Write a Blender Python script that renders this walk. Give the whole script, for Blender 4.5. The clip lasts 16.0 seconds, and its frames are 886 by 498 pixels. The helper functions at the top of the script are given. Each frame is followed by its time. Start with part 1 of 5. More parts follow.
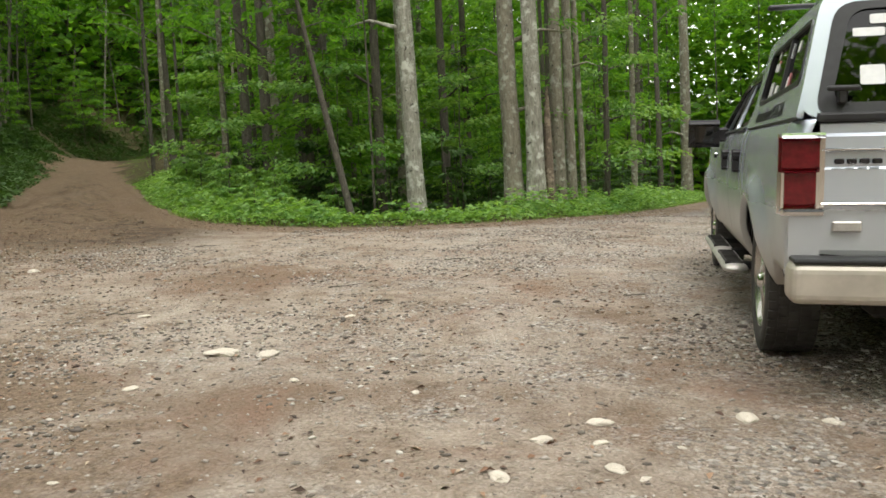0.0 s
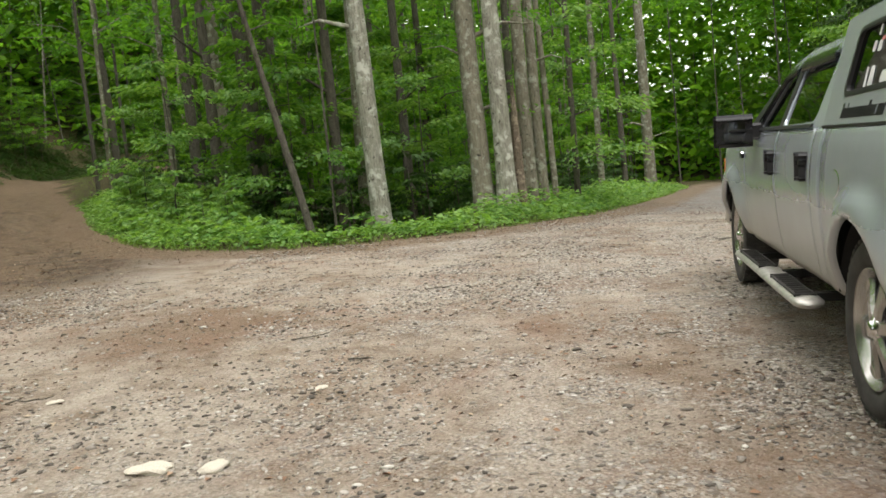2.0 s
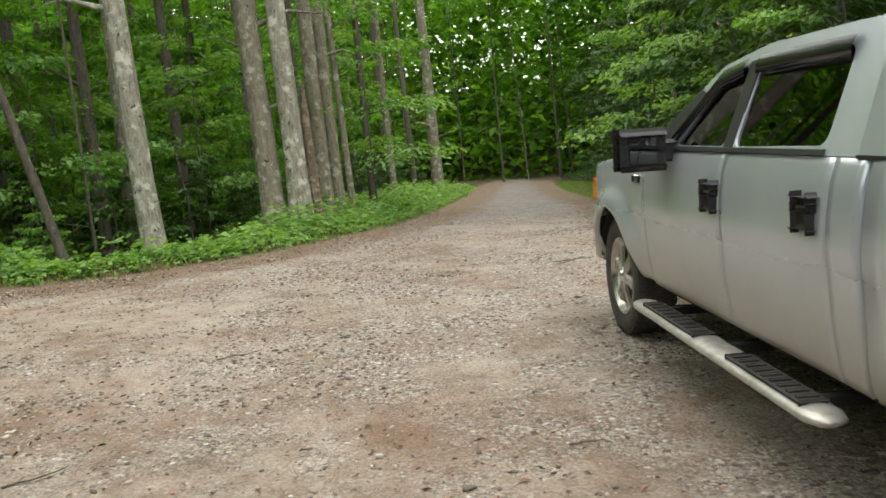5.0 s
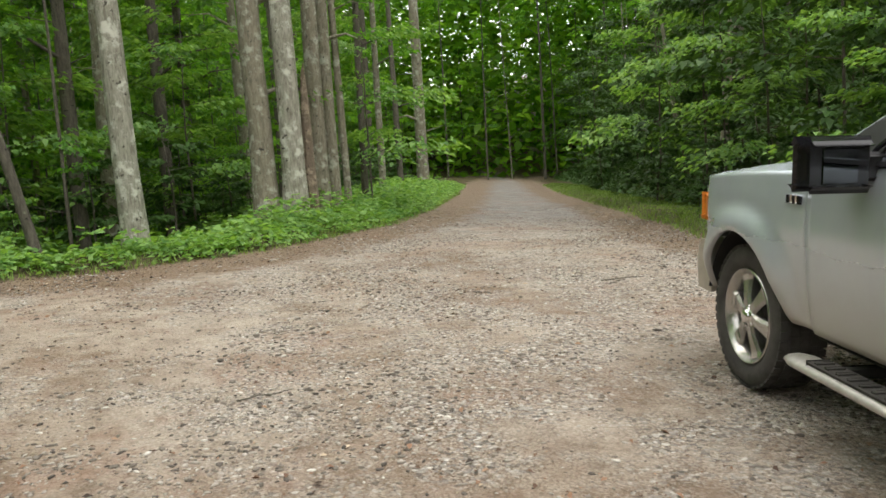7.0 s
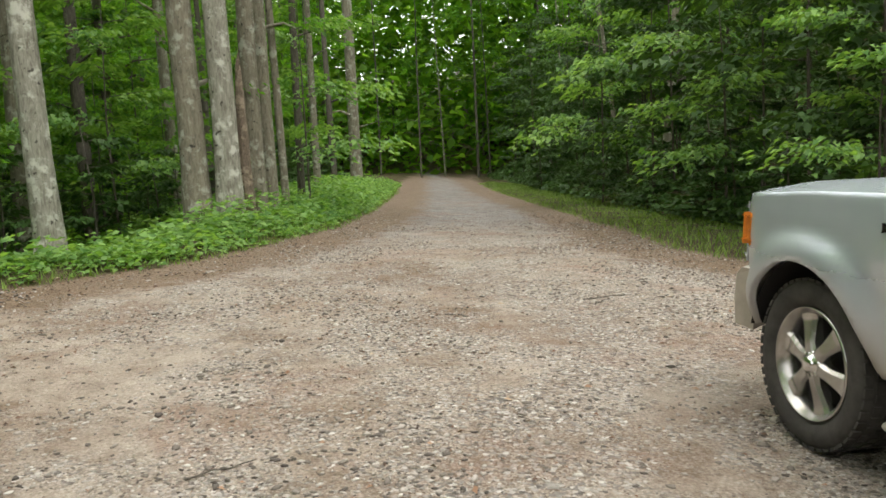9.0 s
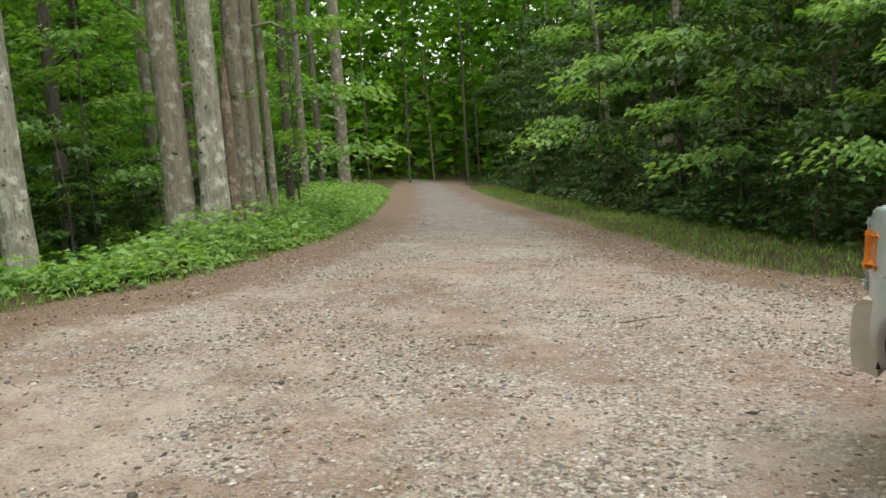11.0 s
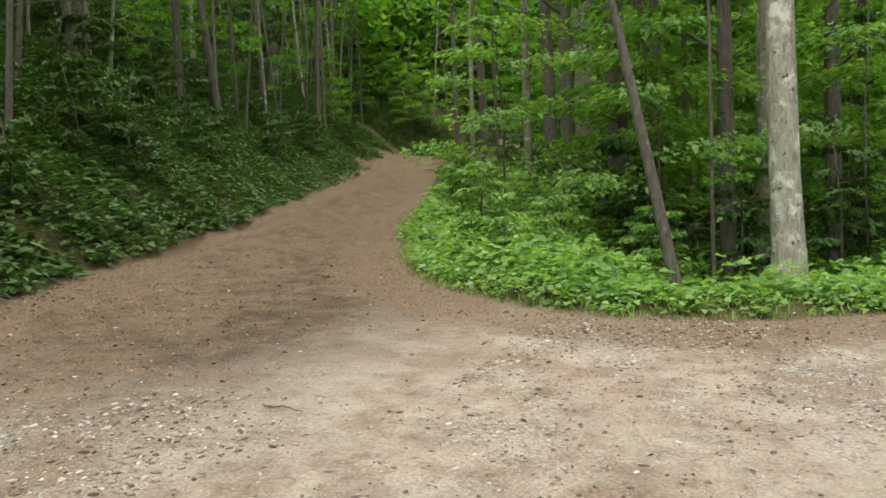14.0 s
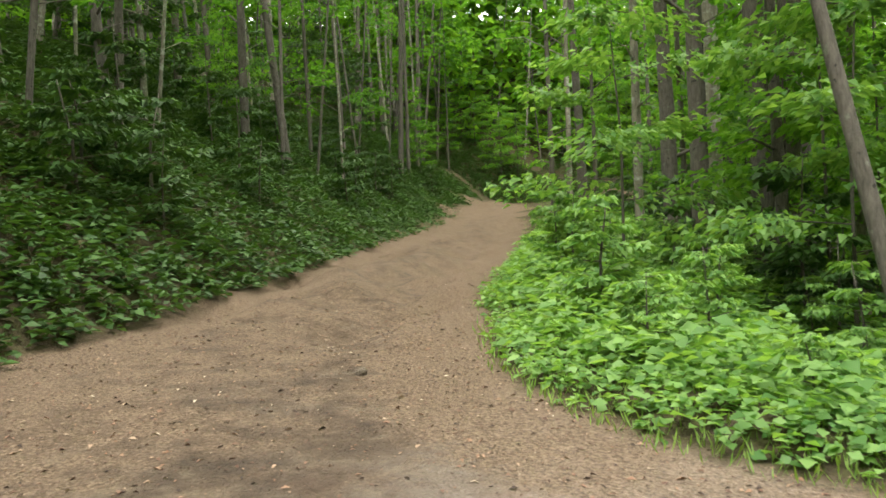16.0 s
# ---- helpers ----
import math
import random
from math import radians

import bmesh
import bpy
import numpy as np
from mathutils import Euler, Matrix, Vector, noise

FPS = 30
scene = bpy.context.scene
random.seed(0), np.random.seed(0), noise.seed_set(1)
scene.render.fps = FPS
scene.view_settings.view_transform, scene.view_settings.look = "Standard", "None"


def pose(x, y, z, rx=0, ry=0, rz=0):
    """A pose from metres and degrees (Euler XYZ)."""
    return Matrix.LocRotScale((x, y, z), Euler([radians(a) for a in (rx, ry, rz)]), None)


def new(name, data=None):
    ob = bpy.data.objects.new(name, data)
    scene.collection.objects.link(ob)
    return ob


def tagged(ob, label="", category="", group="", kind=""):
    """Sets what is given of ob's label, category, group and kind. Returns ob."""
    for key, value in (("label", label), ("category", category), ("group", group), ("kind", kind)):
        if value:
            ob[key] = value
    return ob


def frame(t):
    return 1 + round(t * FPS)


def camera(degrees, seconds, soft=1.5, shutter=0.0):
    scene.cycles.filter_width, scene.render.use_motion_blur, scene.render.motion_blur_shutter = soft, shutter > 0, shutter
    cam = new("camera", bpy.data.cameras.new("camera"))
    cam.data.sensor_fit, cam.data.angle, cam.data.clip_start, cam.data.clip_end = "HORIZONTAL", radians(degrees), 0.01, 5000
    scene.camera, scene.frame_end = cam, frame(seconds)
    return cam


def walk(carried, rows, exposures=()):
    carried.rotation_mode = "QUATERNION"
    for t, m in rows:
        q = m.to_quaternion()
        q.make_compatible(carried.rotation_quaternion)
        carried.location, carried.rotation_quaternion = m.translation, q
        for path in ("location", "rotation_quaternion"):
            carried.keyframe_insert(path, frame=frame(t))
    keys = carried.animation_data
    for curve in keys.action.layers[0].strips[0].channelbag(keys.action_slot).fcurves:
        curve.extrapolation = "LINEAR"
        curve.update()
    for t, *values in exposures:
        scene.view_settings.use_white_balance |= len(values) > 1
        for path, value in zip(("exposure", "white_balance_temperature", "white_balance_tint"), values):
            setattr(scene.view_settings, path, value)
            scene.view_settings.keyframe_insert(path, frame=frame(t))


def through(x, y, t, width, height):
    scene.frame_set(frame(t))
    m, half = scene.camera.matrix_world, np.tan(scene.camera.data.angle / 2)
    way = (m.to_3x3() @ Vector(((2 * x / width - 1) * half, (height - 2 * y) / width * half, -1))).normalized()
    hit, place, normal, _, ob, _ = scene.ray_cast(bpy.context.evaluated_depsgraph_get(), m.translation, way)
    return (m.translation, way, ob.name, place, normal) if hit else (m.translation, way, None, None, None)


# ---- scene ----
cam = camera(55.64, 16.0, soft=1.6, shutter=0.15)
# seconds, eye in metres, tilt, lean and heading in degrees
PATH = [
    (0.0, 0.000, 0.000, 1.148, 85.72, 3.07, -0.14),
    (0.5, -0.067, 0.296, 1.175, 85.92, 2.58, 0.44),
    (1.0, -0.164, 0.633, 1.246, 85.84, 2.90, -0.94),
    (1.5, -0.132, 0.999, 1.291, 85.59, 5.60, -2.24),
    (2.0, -0.154, 1.308, 1.331, 85.45, 5.97, -3.08),
    (2.5, -0.220, 1.631, 1.392, 84.84, 5.41, -8.80),
    (3.0, -0.174, 1.955, 1.416, 84.37, 5.34, -12.57),
    (3.5, -0.172, 2.272, 1.462, 84.45, 5.65, -13.52),
    (4.0, -0.178, 2.654, 1.506, 83.94, 6.09, -16.82),
    (4.5, -0.135, 2.960, 1.547, 83.91, 6.14, -17.77),
    (5.0, -0.139, 3.263, 1.563, 83.67, 6.35, -18.07),
    (7.5, -0.392, 4.850, 1.683, 83.15, 3.30, -20.02),
    (8.0, -0.331, 5.099, 1.721, 83.04, 3.63, -20.64),
    (8.5, -0.337, 5.340, 1.726, 82.89, 3.47, -22.31),
    (9.0, -0.362, 5.571, 1.726, 82.63, 2.96, -24.64),
    (11.5, -0.189, 6.689, 1.747, 83.14, 3.72, -26.00),
    (12.0, -0.229, 6.859, 1.748, 83.66, 3.87, -26.45),
    (12.5, -0.232, 7.021, 1.741, 84.16, 3.82, -23.41),
    (13.0, -0.245, 7.116, 1.715, 85.50, 3.25, 7.58),
    (13.5, -0.362, 7.188, 1.720, 86.01, 2.62, 23.20),
    (14.0, -0.401, 7.213, 1.729, 86.10, 2.77, 23.05),
    (14.5, -0.418, 7.215, 1.732, 87.07, 2.69, 22.42),
    (14.75, -0.610, 7.640, 1.726, 87.45, 2.70, 22.75),
    (15.0, -0.880, 8.230, 1.722, 88.00, 2.70, 23.40),
    (15.5, -1.440, 9.450, 1.716, 89.00, 2.70, 26.20),
    (16.0, -1.990, 10.680, 1.715, 89.80, 2.70, 29.20),
]
walk(cam, [(t, pose(x, y, z, rx, ry, rz)) for t, x, y, z, rx, ry, rz in PATH],
     exposures=[(0.0, 0.58), (2.5, 0.68), (12.3, 0.68), (13.2, 0.92), (14.5, 1.0), (15.5, 1.38), (16.0, 1.45)])

# ---- light: a white overcast sky over a clearing in tall woods ----
world = bpy.data.worlds.new("world")
scene.world = world
world.use_nodes = True
wn = world.node_tree
sky = wn.nodes.new("ShaderNodeTexSky")
sky.sky_type = "NISHITA"
sky.sun_disc = False
sky.sun_elevation, sky.sun_rotation = radians(62), radians(-20)
sky.dust_density, sky.air_density = 4.0, 1.0
SKY_STRENGTH = 0.15
wn.nodes["Background"].inputs[1].default_value = SKY_STRENGTH
soft_white = wn.nodes.new("ShaderNodeMix")
soft_white.data_type = "RGBA"
soft_white.inputs[0].default_value = 0.75
soft_white.inputs[7].default_value = (12.5, 12.2, 11.5, 1)
wn.links.new(sky.outputs[0], soft_white.inputs[6])
wn.links.new(soft_white.outputs[2], wn.nodes["Background"].inputs[0])
sun_data = bpy.data.lights.new("sun", "SUN")
sun_data.energy, sun_data.angle, sun_data.color = 1.2, radians(25), (1.0, 0.96, 0.9)
sun = new("sun", sun_data)
sun.matrix_world = pose(0, 0, 40, 28, 0, 20)

rng = np.random.default_rng(7)


# ---- materials ----
def material(name, rough=0.7, metal=0.0):
    m = bpy.data.materials.new(name)
    m.use_nodes = True
    b = m.node_tree.nodes["Principled BSDF"]
    b.inputs["Roughness"].default_value = rough
    b.inputs["Metallic"].default_value = metal
    return m, m.node_tree, b


def add(nt, kind, **values):
    n = nt.nodes.new(kind)
    for k, v in values.items():
        setattr(n, k, v)
    return n


def coords(nt):
    return add(nt, "ShaderNodeTexCoord").outputs["Object"]


def noise_tex(nt, vec, scale, detail=4.0, rough=0.6, dist=0.0):
    n = add(nt, "ShaderNodeTexNoise")
    n.inputs["Scale"].default_value = scale
    n.inputs["Detail"].default_value = detail
    n.inputs["Roughness"].default_value = rough
    n.inputs["Distortion"].default_value = dist
    nt.links.new(vec, n.inputs["Vector"])
    return n.outputs["Fac"]


def ramp(nt, fac, stops):
    r = add(nt, "ShaderNodeValToRGB")
    els = r.color_ramp.elements
    while len(els) < len(stops):
        els.new(0.5)
    for e, (p, c) in zip(els, stops):
        e.position = p
        e.color = (*c, 1) if len(c) == 3 else c
    nt.links.new(fac, r.inputs[0])
    return r.outputs["Color"]


def mix(nt, fac, a, b, blend="MIX"):
    m = add(nt, "ShaderNodeMix", data_type="RGBA", blend_type=blend)
    for sock, v in ((m.inputs[0], fac), (m.inputs[6], a), (m.inputs[7], b)):
        if isinstance(v, (int, float)):
            sock.default_value = v
        elif isinstance(v, tuple):
            sock.default_value = (*v, 1)
        else:
            nt.links.new(v, sock)
    return m.outputs[2]


def bump(nt, bsdf, height, strength=0.5, dist=0.01, chain=None):
    b = add(nt, "ShaderNodeBump")
    b.inputs["Strength"].default_value = strength
    b.inputs["Distance"].default_value = dist
    nt.links.new(height, b.inputs["Height"])
    if chain:
        nt.links.new(chain, b.inputs["Normal"])
    nt.links.new(b.outputs[0], bsdf.inputs["Normal"])
    return b.outputs[0]


def plain(name, color, rough=0.6, metal=0.0, vary=0.15, scale=6.0, relief=0.0):
    m, nt, b = material(name, rough, metal)
    v = coords(nt)
    f = noise_tex(nt, v, scale, 6)
    lo = tuple(c * (1 - vary) for c in color)
    hi = tuple(min(1, c * (1 + vary)) for c in color)
    nt.links.new(ramp(nt, f, [(0.3, lo), (0.7, hi)]), b.inputs["Base Color"])
    if relief:
        bump(nt, b, noise_tex(nt, v, scale * 8, 4), 0.5, relief)
    return m


def leaf_material(name, dark, light, through=0.4):
    """Thin leaf: a matt green face that lets part of the light through."""
    m, nt, b = material(name, 0.5)
    g = add(nt, "ShaderNodeNewGeometry").outputs["Random Per Island"]
    big = noise_tex(nt, coords(nt), 0.35, 2)
    f = add(nt, "ShaderNodeMath", operation="MULTIPLY_ADD")
    nt.links.new(g, f.inputs[0])
    f.inputs[1].default_value = 0.5
    half = add(nt, "ShaderNodeMath", operation="MULTIPLY")
    nt.links.new(big, half.inputs[0])
    half.inputs[1].default_value = 0.5
    nt.links.new(half.outputs[0], f.inputs[2])
    col = ramp(nt, f.outputs[0], [(0.2, dark), (0.8, light)])
    nt.links.new(col, b.inputs["Base Color"])
    b.inputs["Specular IOR Level"].default_value = 0.3
    tr = add(nt, "ShaderNodeBsdfTranslucent")
    warm = mix(nt, 1.0, col, (1.5, 1.5, 0.55), "MULTIPLY")
    nt.links.new(warm, tr.inputs[0])
    mx = add(nt, "ShaderNodeMixShader")
    mx.inputs[0].default_value = through
    nt.links.new(b.outputs[0], mx.inputs[1])
    nt.links.new(tr.outputs[0], mx.inputs[2])
    nt.links.new(mx.outputs[0], nt.nodes["Material Output"].inputs[0])
    return m


def bark_material(name, dark, light, lichen, scale=1.0, patch=0.55):
    m, nt, b = material(name, 0.9)
    v = coords(nt)
    mp = add(nt, "ShaderNodeMapping")
    mp.inputs["Scale"].default_value = (1, 1, 0.22)
    nt.links.new(v, mp.inputs["Vector"])
    ridge = noise_tex(nt, mp.outputs[0], 22 * scale, 8, 0.7, 0.6)
    col = ramp(nt, ridge, [(0.32, dark), (0.62, light)])
    blotch = noise_tex(nt, v, 5.0 * scale, 5, 0.65)
    mask = ramp(nt, blotch, [(patch, (0, 0, 0)), (patch + 0.1, (1, 1, 1))])
    col = mix(nt, mask, col, lichen)
    spots = noise_tex(nt, v, 11 * scale, 3, 0.5)
    smask = ramp(nt, spots, [(0.66, (0, 0, 0)), (0.71, (1, 1, 1))])
    col = mix(nt, smask, col, tuple(c * 0.45 for c in dark))
    nt.links.new(col, b.inputs["Base Color"])
    bump(nt, b, ridge, 0.9, 0.03)
    return m


LEAF = leaf_material("leaf_canopy", (0.04, 0.115, 0.02), (0.12, 0.27, 0.035), 0.62)
LEAF_LOW = leaf_material("leaf_understory", (0.055, 0.15, 0.03), (0.18, 0.34, 0.06), 0.62)
LEAF_PLANT = leaf_material("leaf_plants", (0.075, 0.18, 0.045), (0.26, 0.42, 0.13), 0.45)
# same leaf in darker green: shade of bank and slope put into the colour
LEAF_SHADE = leaf_material("leaf_shade_tone", (0.028, 0.07, 0.018), (0.075, 0.15, 0.035), 0.25)
# far wood in lighter green: glow of the sky behind put into the colour
LEAF_BACKLIT = leaf_material("leaf_far_wood_backlit", (0.08, 0.20, 0.03), (0.23, 0.42, 0.06), 0.68)
GRASS = leaf_material("grass_blades", (0.10, 0.19, 0.03), (0.22, 0.33, 0.07), 0.3)
BARK_PALE = bark_material("bark_pale", (0.13, 0.12, 0.09), (0.36, 0.35, 0.29), (0.54, 0.54, 0.47), 0.8, 0.52)
BARK_GREY = bark_material("bark_grey", (0.10, 0.09, 0.066), (0.25, 0.228, 0.168), (0.36, 0.37, 0.30), 1.0, 0.53)
BARK_DARK = bark_material("bark_dark", (0.045, 0.038, 0.03), (0.13, 0.115, 0.09), (0.17, 0.18, 0.13), 1.2, 0.62)
ROTTEN = bark_material("rotten_wood", (0.09, 0.07, 0.05), (0.22, 0.17, 0.125), (0.33, 0.27, 0.20), 1.5, 0.5)


# ---- shape of the ground ----
ISLAND = [(12, 82), (0, 69.5), (-12, 65.5), (-20.5, 60.5), (-21.8, 57.5), (-18.4, 48.5), (-13.7, 37.4), (-10.7, 30), (-9, 25.4), (-7, 20.5), (-5, 16.8), (-4.1, 15.7), (-3, 15.0), (-2, 14.7), (-1, 14.8),
          (0.4, 15.7), (1.5, 16.6), (2.7, 18.3), (4.2, 20.3), (6.3, 24.2), (9.8, 31.8), (17.3, 49.4), (70, 170)]
LEFT = [(66, 180), (14, 90), (0, 73), (-14, 69.5), (-22.5, 64.5), (-25.2, 58), (-21.6, 47.1), (-17.3, 35.7), (-14.2, 28.2), (-12.3, 24), (-11, 21), (-9.6, 17.6), (-8.7, 14.7), (-8.1, 13.4), (-7.2, 8), (-6.8, 0),
        (-6.8, -14), (-3, -19)]
RIGHT = [(90, 190), (24, 55), (14.4, 33), (12, 26.5), (10.2, 21.5), (8.6, 17.5), (7.3, 14.9), (7.0, 13.2), (7.6, 8), (8.2, 0), (8.0, -14), (4, -19)]


def away(x, y, line):
    best = np.full(np.shape(x), 1e9)
    for (ax, ay), (bx, by) in zip(line, line[1:]):
        dx, dy = bx - ax, by - ay
        k = np.clip(((x - ax) * dx + (y - ay) * dy) / (dx * dx + dy * dy), 0, 1)
        best = np.minimum(best, np.hypot(x - ax - k * dx, y - ay - k * dy))
    return best


def within(x, y, loop):
    inside = np.zeros(np.shape(x), bool)
    for (ax, ay), (bx, by) in zip(loop, loop[1:] + loop[:1]):
        cross = (ay > y) != (by > y)
        inside ^= cross & (x < (bx - ax) * (y - ay) / ((by - ay) or 1e-9) + ax)
    return inside


def verge(x, y):
    """Metres into the wood from the road's edge (negative on the road), for the island, the left and the right side."""
    x, y = np.asarray(x, float), np.asarray(y, float)
    out = []
    for line, loop in ((ISLAND, ISLAND), (LEFT, LEFT + [(-400, -19), (-400, 190)]), (RIGHT, RIGHT + [(400, -19), (400, 190)])):
        d = away(x, y, line)
        out.append(np.where(within(x, y, loop), d, -d))
    return out


def ease(v, a, b):
    k = np.clip((v - a) / (b - a), 0, 1)
    return k * k * (3 - 2 * k)


def height(x, y):
    x, y = np.asarray(x, float), np.asarray(y, float)
    g = np.interp(y, [-60, 0, 10, 20, 50, 100, 300], [-1.5, 0, 0.366, 0.5, 1.08, 1.6, 3])
    s = np.interp(y, [0, 10, 20, 50], [0.034, 0.034, 0.065, 0.085])
    z = g - s * np.clip(x, -40, 40)
    z = z + 0.95 * ease(y, 40, 58) * ease(-x, 8, 16)
    isl, lef, rig = verge(x, y)
    z = z + 0.10 * ease(isl, 0, 0.7) + 0.20 * ease(isl, 0.2, 1.8) * ease(x, 0.3, 2.2) * (1 - ease(isl, 2.5, 6))
    z = z - 0.35 * ease(isl, 1.5, 4.5) * (1 - ease(x, 0.3, 2.2)) * ease(x, -6, -3) - 0.9 * ease(isl, 4, 10)
    z = z - 0.36 * ease(isl, 0.4, 3.2) * ease(x, -4.5, -2.5) * (1 - ease(isl, 5, 9))
    z = z + 0.35 * ease(isl, 0, 2) * ease(-x, 5, 8) * (1 - ease(isl, 3, 6))
    z = z + 14 * (1 - np.exp(-np.maximum(lef - 0.2, 0) * 0.75 / 14)) + 0.12 * ease(lef, 0, 0.4)
    z = z + 16 * (1 - np.exp(-np.maximum(rig - 2.0, 0) * 0.6 / 16)) + 0.08 * ease(rig, 0, 0.5)
    z = z + 9 * ease(-y, 22, 60) + 13 * ease(np.hypot(x, y - 15), 60, 120)
    return z


def wrinkle(x, y):
    """Ruts and unevenness of the trodden surface."""
    z = 0.012 * np.sin(1.7 * x + 0.6 * y) * np.sin(0.9 * y - 0.4 * x) + 0.006 * np.sin(5.1 * x + 2) * np.sin(4.3 * y)
    up = 1.5 * ease(y, 15, 20) * ease(-x, 4.5, 6.5)
    rut = 0.06 * np.sin(3.9 * (x + 0.42 * y)) * np.sin(1.3 * y - x) + np.sin(2.6 * (x + 0.37 * y) + 0.8 * np.sin(0.9 * y)) * 0.07 + 0.03 * np.sin(4.7 * y + 2 * x)
    return z + up * rut


def mesh_from(name, verts, faces, mat, smooth=False):
    me = bpy.data.meshes.new(name)
    me.from_pydata(verts, [], faces)
    me.materials.append(mat)
    if smooth:
        me.polygons.foreach_set("use_smooth", [True] * len(me.polygons))
    return me


def quads(name, verts, mat, size=4):
    """A mesh of loose polygons, each of `size` rows of verts in turn."""
    me = bpy.data.meshes.new(name)
    n = len(verts)
    me.vertices.add(n)
    me.vertices.foreach_set("co", np.asarray(verts, np.float32).ravel())
    me.loops.add(n)
    me.loops.foreach_set("vertex_index", np.arange(n, dtype=np.int32))
    me.polygons.add(n // size)
    me.polygons.foreach_set("loop_start", np.arange(0, n, size, dtype=np.int32))
    me.materials.append(mat)
    me.update(calc_edges=True)
    return me


def leaves(centre, along, normal, size, wide=0.6, fold=0.15):
    """Kite-shaped folded leaves: centre, along, normal are n x 3, size n; gives 4n rows."""
    along = along / np.linalg.norm(along, axis=1, keepdims=True)
    side = np.cross(along, normal)
    side /= np.linalg.norm(side, axis=1, keepdims=True) + 1e-9
    up = np.cross(side, along)
    s = size[:, None]
    mid = centre + along * s * 0.45
    out = np.stack([centre, mid + side * s * wide * 0.5 + up * s * fold, centre + along * s - up * s * fold, mid - side * s * wide * 0.5 + up * s * fold], 1)
    return out.reshape(-1, 3)


def part(name, me, parent, label=""):
    ob = new(name, me)
    ob.parent = parent
    return tagged(ob, label)


def empty(name, label, category, group="", kind=""):
    return tagged(new(name), label, category, group, kind)


# ---- ground ----
def axis(lo, hi, a, b, step):
    fine = np.arange(a, b, step)
    left, right, d = [], [], step
    p = a
    while p > lo:
        d *= 1.22
        p -= d
        left.append(p)
    p, d = fine[-1], step
    while p < hi:
        d *= 1.22
        p += d
        right.append(p)
    return np.array(left[::-1] + list(fine) + right)


gx, gy = axis(-450, 450, -14, 15, 0.16), axis(-350, 650, -4, 34, 0.16)
X, Y = np.meshgrid(gx, gy)
isl, lef, rig = verge(X, Y)
wild = np.maximum(np.maximum(isl, lef), rig)
Z = height(X, Y) + wrinkle(X, Y) * (1 - ease(wild, -0.3, 0.3)) + ease(wild, 0, 0.6) * 0.05 * np.sin(3.1 * X + 1.3 * Y) * np.sin(2.3 * Y)
ny, nx = X.shape
idx = np.arange(nx * ny).reshape(ny, nx)
gf = np.stack([idx[:-1, :-1], idx[:-1, 1:], idx[1:, 1:], idx[1:, :-1]], -1).reshape(-1, 4)


